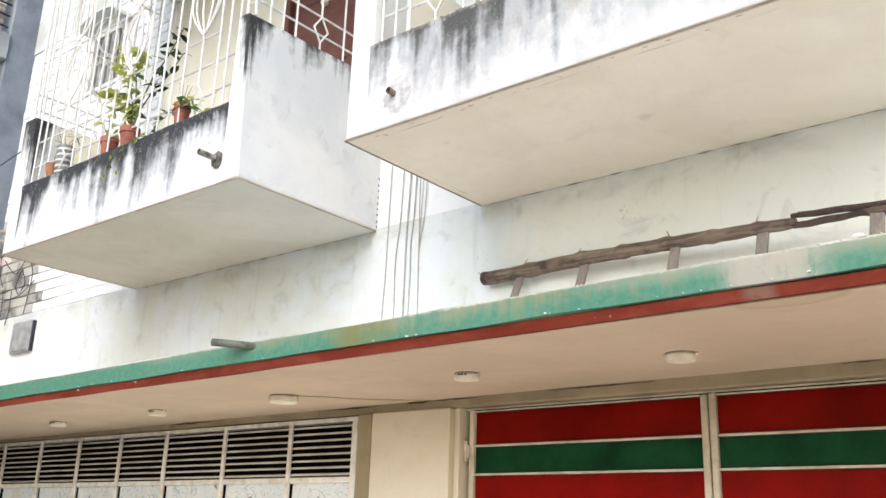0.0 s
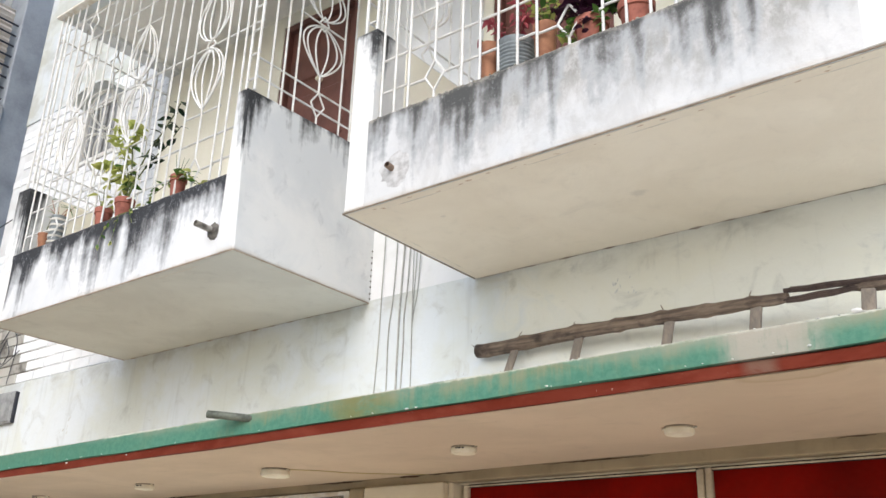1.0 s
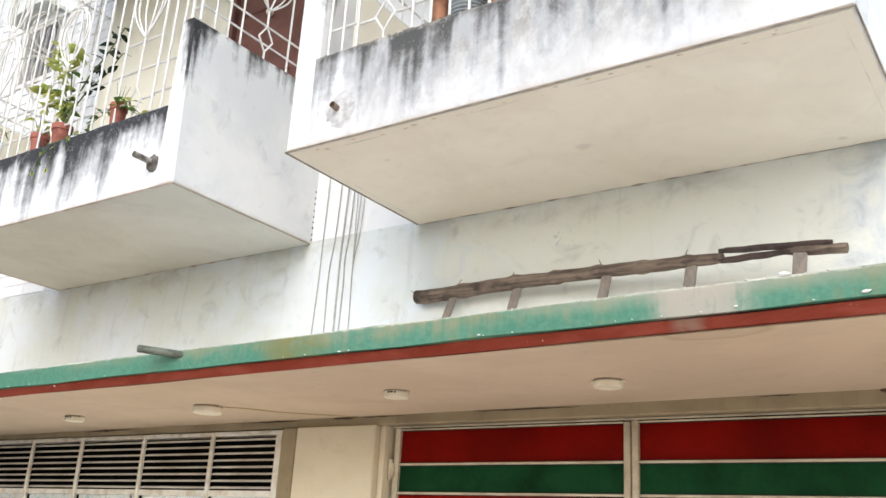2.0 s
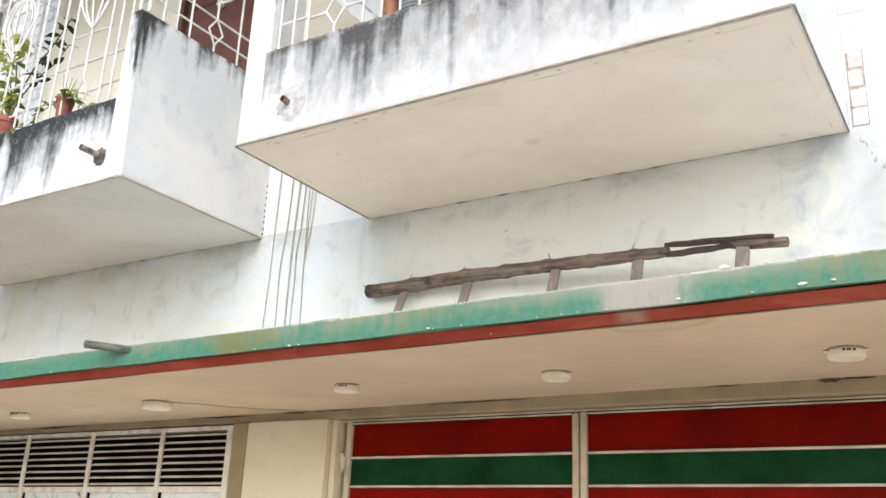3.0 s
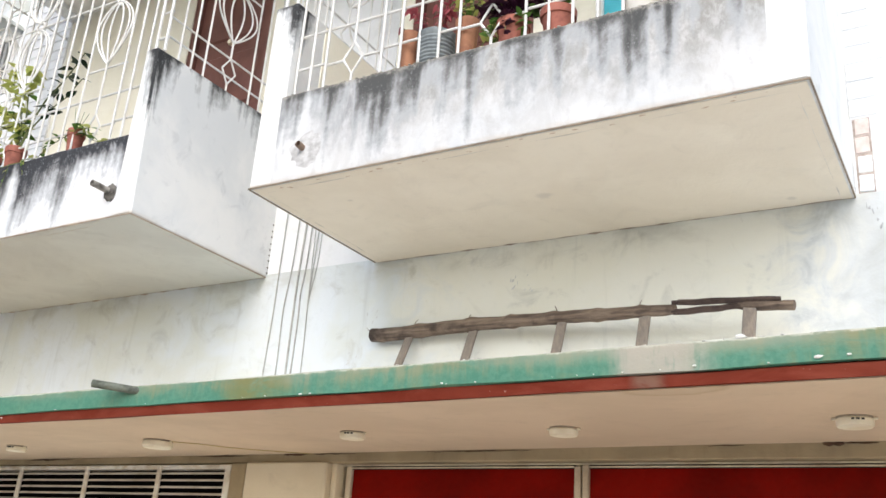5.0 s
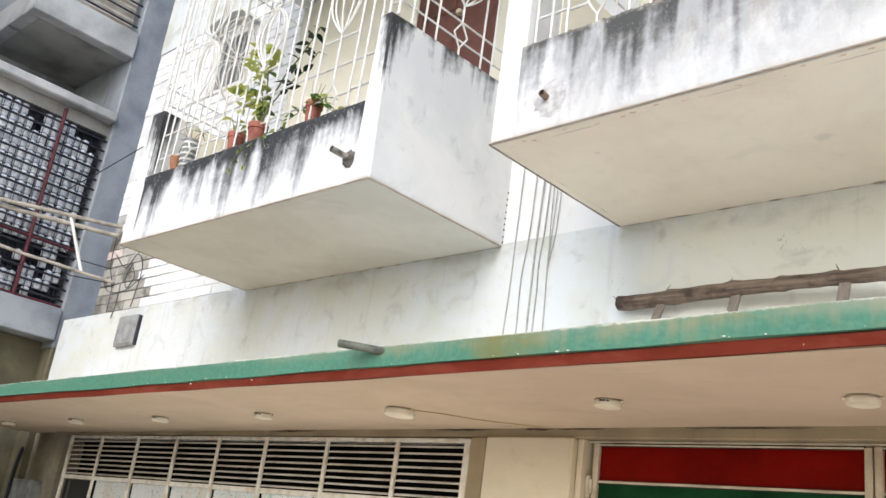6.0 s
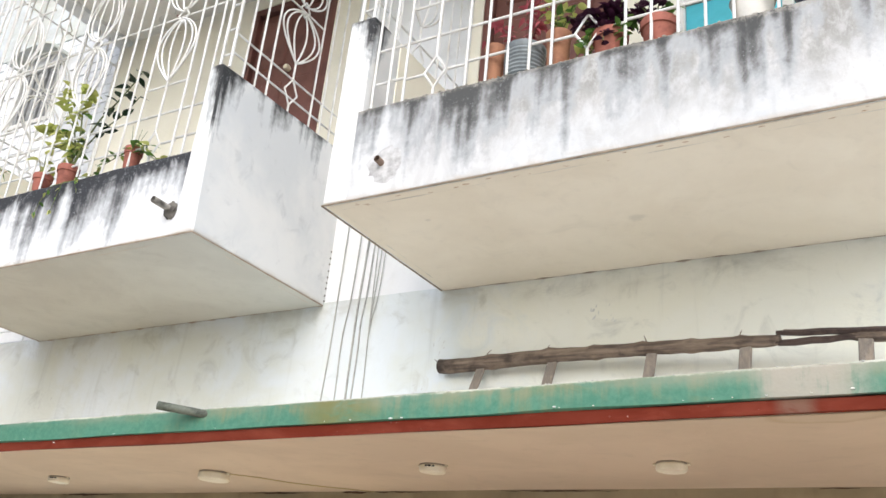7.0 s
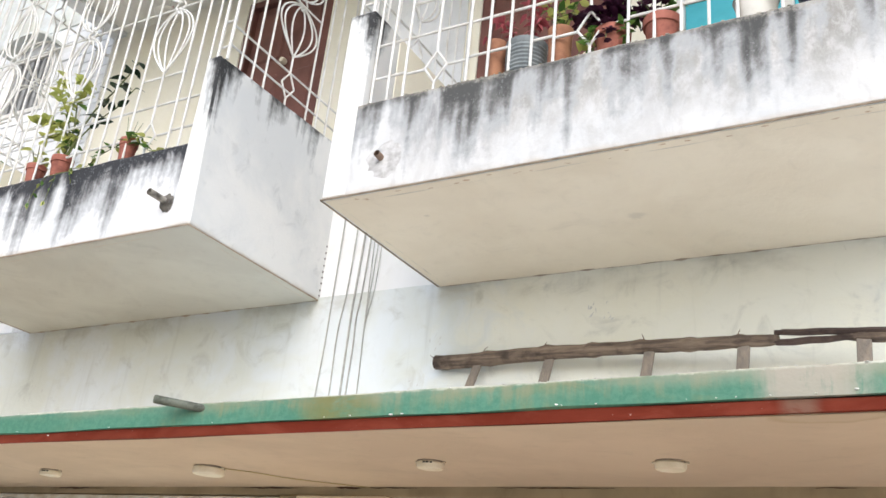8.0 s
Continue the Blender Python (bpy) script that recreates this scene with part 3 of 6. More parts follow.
solid("ground", ground, ground_mat, "dusty grey street surface in front of the building", "ground", "structure")
# added, out of view: reflects light up to the soffit and balcony undersides
solid("pavement", box(-2.1, 7.0, -4.6, 0.0, 0.0, 0.03, 0.006), bounce_apron_mat, "unseen pale apron added to bounce light up at the soffit", "pavement", "structure")

# plastered lower band of the upper wall, proud of the brickwork above it
band = box(-5.6, 6.0, -0.012, 0.22, 2.30, 3.235)
rough_up(band, 5, 0.004, 5.0, lambda c: c.y > 0.1)
solid("wall_plaster_band", band, wall_plaster, "whitewashed plaster wall with damp stains, scuffs and painted-in light and shade", "wall", "structure")

# wall behind the two balconies with its openings, and the strip between them
def wall_run(name, spans, y0, y1, material, label):
    bm = bmesh.new()
    for x0, x1, z0, z1 in spans:
        box(x0, x1, y0, y1, z0, z1, bm=bm)
    return solid(name, bm, material, label, "wall", "structure")


D1 = (-1.655, -0.955, 5.375)      # first balcony door: left, right, top
D2 = (0.085, 0.81, 5.33)
W2 = (1.135, 2.10, 4.18, 5.30)  # second balcony window
wall_run("wall_balcony_1", [(L0, D1[0], 3.36, CEIL), (D1[1], L1, 3.36, CEIL), (D1[0], D1[1], D1[2], CEIL)], 0.0, 0.2, cream_paint,
         "cream painted wall behind the first balcony")
wall_run("wall_balcony_2", [(R0, D2[0], 3.36, CEIL), (D2[1], W2[0], 3.36, CEIL), (W2[1], R1, 3.36, CEIL), (D2[0], D2[1], D2[2], CEIL),
                            (W2[0], W2[1], 3.36, W2[2]), (W2[0], W2[1], W2[3], CEIL)], 0.0, 0.2, cream_paint,
         "cream painted wall behind the second balcony")
strip = box(L1, R0, -0.006, 0.2, 3.235, CEIL)
rough_up(strip, 4, 0.003, 5.0)
solid("wall_strip", strip, strip_white, "whitewashed wall strip between two balconies", "wall", "structure")
solid("wall_inner_backing", box(-5.4, 6.0, 0.24, 0.30, 0.0, 7.6), unlit_black, "near-black sheet standing in for the unlit rooms behind the facade", "wall", "structure")

# storey above: slab, edge beam and front wall, with a jutting slab
solid("ceiling", box(L0, R1, -B + 0.12, 0.24, CEIL, CEIL + 0.13), ceiling_white, "pale plastered balcony ceiling", "ceiling", "structure")
beam = box(L0 - 0.01, R1 + 0.01, -B, -B + 0.12, 5.44, 6.4)
rough_up(beam, 4, 0.003)
solid("wall_upper", beam, wall_plaster, "whitewashed wall of the storey above", "wall", "structure")
solid("wall_upper_side", box(L0 - 0.01, L0 + 0.11, -B + 0.12, 0.2, 5.44, 6.4), strip_white, "whitewashed side wall of the storey above", "wall", "structure")
solid("upper_ledge", box(-2.13, 2.4, -1.40, -B, 5.50, 5.60, 0.006), under_plaster, "grey concrete ledge of the storey above", "ledge", "structure")

# canopy: slab with a two-colour edge
canopy = thing("canopy", (0.0, -0.6, 2.3), "concrete shop canopy with a faded sea-green and red edge", "canopy", kind="structure")
part("slab", sweep_x([(-1.165, 2.29), (-1.165, 2.338), (-0.012, 2.352), (-0.012, 2.291), (-0.6, 2.260), (-1.165, 2.2455)], -5.6, 5.5, SLOPE * 0.6, 0.3, 0.002),
     soffit_paint, canopy, "warm beige painted soffit")
# unseen pale layer, added to throw light up the wall above
part("bounce_top", sweep_x([(-1.160, 2.336), (-1.160, 2.3415), (-0.016, 2.3555), (-0.016, 2.350)], -5.6, 5.5, SLOPE, 0.5, 0.001), bounce_top_mat, canopy, "unseen pale top layer added to bounce light onto the wall")
part("edge_band", sweep_x([(-1.205, 2.2775), (-1.208, 2.3475), (-1.195, 2.3525), (-1.168, 2.352), (-1.168, 2.29), (-1.185, 2.2745)], -5.6, 5.5, SLOPE, 0.08, 0.0055),
     edge_green, canopy, "sea-green edge with moss and bare patches")
part("drip_band", sweep_x([(-1.195, 2.2745), (-1.17, 2.283), (-1.168, 2.262), (-1.172, 2.2435), (-1.188, 2.2415)], -5.6, 5.5, SLOPE * 0.8, 0.08, 0.004),
     edge_red, canopy, "faded red strip under the edge")

# lintel under the canopy, columns and plain wall
solid("lintel", box(-4.95, 2.95, -0.035, 0.2, 2.246, 2.33, 0.004), lintel_paint, "olive-brown lintel above shop openings", "lintel", "structure")
pillar = bmesh.new()
box(-0.615, -0.125, -0.055, 0.2, 0.0, 2.246, 0.006, bm=pillar)
solid("column_middle", pillar, column_paint, "cream painted column between louvre window and gate", "column", "structure")
solid("column_reveal", box(-0.122, -0.092, -0.02, 0.2, 0.0, 2.246, 0.004), column_paint, "cream painted reveal beside the gate", "column", "structure")
solid("column_right", box(2.77, 3.3, -0.055, 0.2, 0.0, 2.31, 0.006), column_paint, "cream painted column at the end of the gate", "column", "structure")
solid("wall_right", box(3.3, 6.0, 0.0, 0.2, 0.0, 2.31), column_paint, "cream painted shop wall", "wall", "structure")
solid("column_left", box(-5.08, -4.90, -0.06, 0.2, 0.0, 2.31, 0.006), passage_dim_paint, "dirty beige end column with chipped edges", "column", "structure")
solid("wall_left", box(-5.7, -5.08, 0.06, 0.2, 0.0, 2.31), passage_dim_paint, "dirty side passage wall with its dimness put into the colour", "wall", "structure")


# ---- balconies ----
def balcony(x0, x1, front, label):
    e = thing("balcony", ((x0 + x1) / 2, -B / 2, HB), label, "balcony", "facade balconies")
    slab = box(x0 + 0.012, x1 - 0.012, -B + 0.014, -0.006, HB, 3.36)
    rough_up(slab, 4, 0.0007, 4.0)
    part("slab", slab, under_plaster if x0 == R0 else under_shaded, e, "pale underside with a dirty rim")
    sill = SILL2 if x0 == R0 else SILL
    para = box(x0 + 0.11, x1 - 0.11, -B, -B + 0.2, 3.2215, sill, 0.006)
    rough_up(para, 5, 0.0045, 7.0, lambda c: c.z < 3.235)
    part("front_parapet", para, front, e, "whitewashed parapet streaked with mould below its top edge")
    for a, b in ((x0, x0 + 0.13), (x1 - 0.13, x1)):
        side = box(a, b, -B, 0.004, 3.2215, PIER, 0.008)
        rough_up(side, 4, 0.0035, 6.0, lambda c: c.z < 3.235)
        if b == L1:
            for v in side.verts:
                f = (v.co.z - 3.22) / 0.9 * min(1.0, max(0.0, -v.co.y / B))
                v.co.x += (-0.038 if v.co.x > (a + b) / 2 else 0.012) * f
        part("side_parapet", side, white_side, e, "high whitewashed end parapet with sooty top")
    for a, b in ((x0 + 0.1275, x0 + 0.1345), (x1 - 0.1345, x1 - 0.1275)):
        part("inner_face", box(a, b, -B + 0.2, 0.0, 3.36, PIER - 0.012, 0.002), cream_paint, e, "cream painted inner face of the end parapet")
    rim = bmesh.new()
    for y0, y1, xa, xb in ((-B - 0.0025, -B + 0.004, x0, x1), ):
        box(xa, xb, y0, y1, HB - 0.0015, HB + 0.003, bm=rim)
    for xa in (x0 - 0.002, x1 - 0.004):
        box(xa, xa + 0.006, -B, -0.014, HB - 0.0015, HB + 0.003, bm=rim)
    rough_up(rim, 5, 0.0012, 14.0)
    part("drip_edge", rim, rim_dirt if x0 == R0 else rim_soft, e, "dirty drip edge along the bottom")
    for k, (p0, p1) in enumerate((((x0 + 0.06, -B + 0.055), (x1 - 0.06, -B + 0.055)), ((x1 - 0.05, -B + 0.08), (x1 - 0.05, -0.05)), ((x0 + 0.045, -B + 0.08), (x0 + 0.045, -0.08)))):
        n = 44
        run = [(p0[0] + (p1[0] - p0[0]) * i / n + 0.003 * noise.noise(Vector((i * 0.3, k, x0))), p0[1] + (p1[1] - p0[1]) * i / n + 0.003 * noise.noise(Vector((i * 0.3, k + 9, x0))), HB + 0.0002) for i in range(n + 1)]
        part("drip_groove", tube(run, [max(0.0005, 0.0008 + 0.0035 * noise.noise(Vector((i * 0.23 + 5 * k, x0, 4)))) for i in range(n + 1)], 5), groove_dirt, e, "faint dirty drip groove under the edge")
    crack = []
    for k in range(60):
        x = x0 + (x1 - x0) * k / 59
        crack.append((x, -0.017, HB - 0.003 + 0.004 * noise.noise(Vector((x * 6, 2, 0)))))
    part("joint_crack", tube(crack, [max(0.0004, 0.0006 + 0.010 * noise.noise(Vector((k * 0.73 + x0, 9, 1)))) for k in range(60)], 5), rim_soft, e, "dirty crack where slab meets wall")
    return e


def stain_spots(e, count, seed):
    """Small brown bleeding spots just behind the front rim of the second balcony's underside."""
    rng = random.Random(seed)
    for _ in range(count):
        x, y, size = rng.uniform(R0 + 0.06, R1 - 0.08), -B + rng.uniform(0.025, 0.06), rng.uniform(0.004, 0.012)
        spot = bmesh.new()
        ring = [spot.verts.new((x + size * rng.uniform(1.0, 2.8) * math.cos(k * 0.785), y + size * rng.uniform(0.3, 0.8) * math.sin(k * 0.785), HB + 0.0004)) for k in range(8)]
        low = spot.verts.new((x, y, HB - 0.0012))
        for k in range(8):
            spot.faces.new((ring[(k + 1) % 8], ring[k], low))
        part("rust_spot", spot, rust_stain, e, "small brown rust stain")


def crumbs(e, x0, x1, count, seed):
    """Small lumps of old mortar and moss along the front edge of a parapet top."""
    rng = random.Random(seed)
    bm = bmesh.new()
    for _ in range(count):
        x, r = rng.uniform(x0 + 0.14, x1 - 0.14), rng.uniform(0.003, 0.008)
        c = Vector((x, -B + rng.uniform(0.003, 0.02), (SILL2 if x0 == R0 else SILL) + rng.uniform(-0.003, 0.001)))
        n = 6
        ring = [bm.verts.new(c + Vector((math.cos(2 * math.pi * k / n) * r * rng.uniform(0.8, 2.2), math.sin(2 * math.pi * k / n) * r * rng.uniform(0.7, 1.1), 0.0))) for k in range(n)]
        top = bm.verts.new(c + Vector((0, 0, r * rng.uniform(0.6, 1.3))))
        low = bm.verts.new(c - Vector((0, 0, r * 0.8)))
        for k in range(n):
            bm.faces.new((ring[k], ring[(k + 1) % n], top))
            bm.faces.new((ring[(k + 1) % n], ring[k], low))
    tagged(part("mortar_crumbs", bm, crumb_mortar, e), "crumbling mortar along the top edge", kind="stuff")


b_first = balcony(L0, L1, white_front_dark, "whitewashed concrete balcony with black mould streaks and flower pots")
b_second = balcony(R0, R1, white_front_grey, "whitewashed concrete balcony with grey mould streaks and a broad underside")
stain_spots(b_second, 26, 9)
crumbs(b_first, L0, L1, 70, 5)
crumbs(b_second, R0, R1, 190, 6)
nick = random.Random(17)
for k in range(9):
    z = 3.245 + 0.034 * k + nick.uniform(-0.01, 0.01)
    chip = bmesh.new()
    bmesh.ops.create_icosphere(chip, subdivisions=1, radius=1.0)
    for v in chip.verts:
        v.co = Vector((L1 + 0.002 + v.co.x * 0.003, -0.012 + v.co.y * 0.006, z + v.co.z * nick.uniform(0.004, 0.009)))
    part("nick", chip, moss_render, b_first, "dark chipped spot in the corner")


# ---- doors and window of the balconies ----
def panel_door(name, x0, x1, z0, z1, y, label, handle_x, handle_z):
    e = thing(name, ((x0 + x1) / 2, y, z0), label, "door", kind="structure")
    fr = bmesh.new()
    box(x0, x0 + 0.05, y - 0.015, y + 0.10, z0, z1, 0.004, bm=fr)
    box(x1 - 0.05, x1, y - 0.015, y + 0.10, z0, z1, 0.004, bm=fr)
    box(x0 + 0.05, x1 - 0.05, y - 0.015, y + 0.10, z1 - 0.05, z1, 0.004, bm=fr)
    part("door_frame", fr, door_wood, e)
    a, b = x0 + 0.05, x1 - 0.05
    leaf = box(a + 0.003, b - 0.003, y + 0.02, y + 0.055, z0, z1 - 0.053, 0.003)
    lf = part("door_leaf", leaf, door_wood, e)
    n = 4
    h = (z1 - z0 - 0.053) / n
    for i in range(n):
        for s0, s1 in ((a + 0.06, (a + b) / 2 - 0.03), ((a + b) / 2 + 0.03, b - 0.06)):
            bm = box(s0, s1, y + 0.008, y + 0.03, z0 + h * i + 0.06, z0 + h * (i + 1) - 0.05, 0.012)
            part("door_panel", bm, door_wood, lf)
    bm = lathe([(0.0, -0.02), (0.018, -0.02), (0.022, 0.0), (0.016, 0.018), (0.0, 0.02)], 12, centre=(0, 0, 0))
    bmesh.ops.rotate(bm, verts=bm.verts, matrix=Euler((radians(90), 0, 0)).to_matrix())
    bmesh.ops.translate(bm, verts=bm.verts, vec=(handle_x, y - 0.005, z0 + handle_z))
    part("door_knob", bm, lamp_plastic, lf, "pale round knob")


panel_door("door_1", D1[0], D1[1], 3.362, D1[2], 0.02, "dark brown panelled wooden door at the back of a balcony", -1.288, 1.487)
panel_door("door_2", D2[0], D2[1], 3.362, D2[2], 0.02, "dark brown panelled wooden door behind potted plants", D2[1] - 0.12, 1.0)

win = thing("window_1", ((W2[0] + W2[1]) / 2, 0.05, W2[2]), "white framed window with green glass and turquoise lower boards", "window", kind="structure")
fr = bmesh.new()
for a, b in ((W2[0], W2[0] + 0.035), (1.60, 1.65), (W2[1] - 0.05, W2[1])):
    box(a, b, 0.0, 0.09, W2[2], W2[3], 0.004, bm=fr)
for a, b in ((W2[2], W2[2] + 0.04), (4.53, 4.57), (W2[3] - 0.05, W2[3])):
    box(W2[0] + 0.035, W2[1] - 0.05, 0.004, 0.086, a, b, 0.003, bm=fr)
part("window_frame", fr, steel_white, win)
for a, b in ((W2[0] + 0.035, 1.60), (1.65, W2[1] - 0.05)):
    part("pane", box(a, b, 0.03, 0.036, 4.57, W2[3] - 0.05), pane_green, win, "dark green glass")
    part("board", box(a, b, 0.022, 0.05, W2[2] + 0.04, 4.53, 0.004), turquoise, win, "turquoise painted board")

# small louvred window under a rounded hood in the brick wall beyond the first balcony
w3 = thing("window_2", (-3.82, 0.0, 5.0), "small dark louvred window with a white frame and rounded hood", "window", kind="structure")
fr = bmesh.new()
for a, b in ((-4.08, -4.045), (-3.60, -3.565)):
    box(a, b, -0.012, 0.07, 5.04, 5.50, 0.004, bm=fr)
for a, b in ((5.00, 5.04), (5.50, 5.535)):
    box(-4.08, -3.565, -0.012, 0.07, a, b, 0.004, bm=fr)
part("window_frame", fr, steel_white, w3)
part("pane", box(-4.045, -3.60, 0.045, 0.051, 5.04, 5.50), pane_grey, w3, "dark glass")
for k in range(6):
    part("slat", box(-4.02 + 0.072 * k, -3.982 + 0.072 * k, 0.0, 0.03, 5.045, 5.495, 0.004), slate_box, w3, "grey upright slat")
hood = bmesh.new()
arc = [(math.cos(math.pi * k / 14), math.sin(math.pi * k / 14)) for k in range(15)]
rows = []
for y in (-0.14, 0.004):
    rows.append([hood.verts.new((-3.8225 + 0.29 * c, y, 5.545 + 0.11 * d)) for c, d in arc])
    rows.append([hood.verts.new((-3.8225 + 0.27 * c, y, 5.545 + 0.09 * d)) for c, d in arc])
for a, b in ((0, 2), (1, 3), (0, 1), (2, 3)):
    for k in range(14):
        hood.faces.new((rows[a][k], rows[a][k + 1], rows[b][k + 1], rows[b][k]))
for k in (0, 14):
    hood.faces.new((rows[0][k], rows[1][k], rows[3][k], rows[2][k]))
part("hood", hood, wall_plaster, w3, "rounded whitewashed hood")


# ---- louvre window and gate under the canopy ----
LZ0, LZ1 = 1.945, 2.240
lv = thing("louvre_window", (-2.8, 0.0, 0.9), "long louvre window with peeling cream frame and patterned film panes", "window", kind="structure")
MULL = [-4.81, -4.333, -3.81, -3.31, -2.82, -2.33, -1.768, -1.216, -0.738]
for i, x in enumerate(MULL):
    w = 0.026 if 0 < i < len(MULL) - 1 else 0.04
    bm = box(x - w / 2, x + w / 2, -0.046, -0.030, 0.9, LZ1 - 0.002, 0.003)
    rough_up(bm, 3, 0.0015, 20)
    part("mullion", bm, frame_worn, lv)
part("head_rail", box(-4.83, -0.719, -0.04, 0.03, LZ1 - 0.022, LZ1, 0.003), frame_worn, lv)
slat_n = 8
for i in range(len(MULL) - 1):
    a, b = MULL[i] + 0.014, MULL[i + 1] - 0.014
    part("transom", box(a, b, -0.042, 0.015, LZ0 - 0.028, LZ0, 0.003), frame_worn, lv)
    part("pane", box(a, b, -0.012, -0.006, 0.93, LZ0 - 0.028), film if i > 0 else pane_dark, lv, "pale patterned film on glass" if i > 0 else "dark glass")
    step = (LZ1 - 0.022 - LZ0) / slat_n
    for k in range(slat_n):
        z = LZ0 + step * (k + 0.5)
        bm = bmesh.new()
        y0, y1, t = -0.034, -0.014, 0.0015
        p = [(y0, z - 0.004), (y1, z + 0.004), (y1, z + 0.004 + t), (y0, z - 0.004 + t), (y0 - 0.003, z), (y0 - 0.003, z - 0.009)]
        va = [bm.verts.new((a, y, q)) for y, q in p]
        vb = [bm.verts.new((b, y, q)) for y, q in p]
        for j in range(len(p)):
            bm.faces.new((va[j], va[(j + 1) % len(p)], vb[(j + 1) % len(p)], vb[j]))
        bm.faces.new(va[::-1])
        bm.faces.new(vb)
        part("slat", bm, louvre_metal, lv, rounded=False)
part("bottom_rail", box(-4.83, -0.719, -0.05, 0.03, 0.86, 0.9, 0.003), frame_worn, lv)
solid("wall_below_window", box(-4.90, -0.63, -0.03, 0.2, 0.0, 0.858), column_paint, "cream painted wall below the louvre window", "wall", "structure")
# the darker lintel colour puts the column's shade on this post
solid("trim_post", box(-0.716, -0.618, -0.05, 0.1, 0.0, 2.246, 0.005), lintel_paint, "post between louvre window and column, coloured brown for its shade", "trim", "structure")
# black sheet in place of the room's own shade
solid("window_void", box(-4.88, -0.75, 0.10, 0.12, 0.9, 2.24), unlit_black, "near-black sheet for the unlit room behind the louvres", "wall", "structure")


def gate_leaf(x0, x1, label, hinge):
    e = thing("gate_leaf", ((x0 + x1) / 2, 0.05, 0.06), label, "gate", "gate leaves")
    y0, y1 = 0.025, 0.075
    t = 0.028
    part("stile", box(x0, x0 + t, y0, y1, 0.06, 2.236, 0.004), steel_beige, e)
    part("stile", box(x1 - t, x1, y0, y1, 0.06, 2.232, 0.004), steel_beige, e)
    part("top_rail", box(x0 + t, x1 - t, y0, y1, 2.226, 2.233, 0.003), steel_beige, e)
    # black strips beside the rails draw in their shadow lines
    part("shadow_line", box(x0 + t, x1 - t, y0 + 0.006, y1 - 0.004, 2.2235, 2.2375), slot_shadow_black, e, "black strip drawn in for the shadow beside the rail", rounded=False)
    z = 2.224
    i = 0
    while z > 0.2:
        h = 0.141 if i % 2 == 0 else 0.110
        z0 = max(z - h, 0.09)
        part("panel", box(x0 + t, x1 - t, 0.045, 0.052, z0, z), red_panel if i % 2 == 0 else green_panel, e,
             "deep red enamel panel" if i % 2 == 0 else "dark green enamel panel", rounded=False)
        part("shadow_line", box(x0 + t, x1 - t, y0 + 0.012, y1 - 0.008, z0 - 0.017, z0), slot_shadow_black, e, "black strip drawn in for the shadow beside the rail", rounded=False)
        part("cross_rail", rough_up(box(x0 + t, x1 - t, y0 + 0.004, y1 - 0.006, z0 - 0.0138, z0 - 0.0032, 0.004, segments=2), 3, 0.0006, 9.0), steel_beige, e)
        z = z0 - 0.017
        i += 1
    if hinge:
        for hz in (2.05, 1.2, 0.4):
            bm = lathe([(0, -0.045), (0.010, -0.045), (0.010, 0.045), (0, 0.045)], 10, centre=(x0 - 0.009, 0.018, hz))
            box(x0 - 0.022, x0 + 0.012, 0.014, 0.024, hz - 0.03, hz + 0.03, 0.002, bm=bm)
            part("hinge", bm, steel_beige, e, "worn barrel hinge")
    return e


gate_leaf(-0.070, 1.088, "steel gate leaf in red and green bands, beige frame", True)
gate_leaf(1.094, 2.735, "wider steel gate leaf in red and green bands", False)
solid("gate_frame", box(-0.09, 2.77, 0.012, 0.09, 2.2375, 2.2425), steel_beige, "thin steel head of the gate", "frame", "structure")


# ---- grilles ----
BAR = 0.0060


def loop_pts(w, h, sgn, n=16):
    out = []
    for i in range(n + 1):
        s = i / n
        out.append((w * math.sin(math.pi * s ** 0.78) ** 0.9 if 0 < s < 1 else 0.0, 0.02 + (h - 0.02) * s))
    return [(sgn * u, z) for u, z in out]


def scroll(w, h):
    """One tulip-shaped loop of bar in the x-z plane, its foot at the origin."""
    a, b = loop_pts(w, h, 1), loop_pts(w, h, -1)
    return mesh_of("scroll", tube([(u, 0.0, z) for u, z in a + b[-2:0:-1]], BAR * 0.9, 5, closed=True), steel_white)


ORN_FRONT = [scroll(w, 0.405) for w in (0.130, 0.100, 0.042)]
ORN_SIDE = [scroll(w, 0.345) for w in (0.150, 0.115, 0.048)]


def diamond(w, h):
    c = [Vector((w, 0, 0)), Vector((0, 0, h)), Vector((-w, 0, 0)), Vector((0, 0, -h))]
    return [c[i].lerp(c[(i + 1) % 4], f) for i in range(4) for f in (0.03, 0.35, 0.65, 0.97)]


KNOT = mesh_of("lozenge", tube(diamond(0.035, 0.05), BAR * 0.9, 5, closed=True), steel_white)
LOZENGE = mesh_of("lozenge", tube(diamond(0.05, 0.075), BAR * 0.9, 5, closed=True), steel_white)
bar_cache = {}


def bar_mesh(length, r=BAR):
    key = (round(length, 3), r)
    if key not in bar_cache:
        bar_cache[key] = mesh_of("bar", tube([(0, 0, 0), (0, 0, length)], r, 6), steel_white)
    return bar_cache[key]


def upright(parent, m, u, z0, z1, r=BAR, name="bar"):
    piece(name, bar_mesh(z1 - z0, r), parent, m @ Matrix.Translation((u, 0, z0)))


def level(parent, m, u0, u1, z, name="rail"):
    piece(name, bar_mesh(u1 - u0, BAR * 0.95), parent, m @ Matrix.Translation((u0, 0.011, z)) @ pose(0, 0, 0, 0, 90, 0))


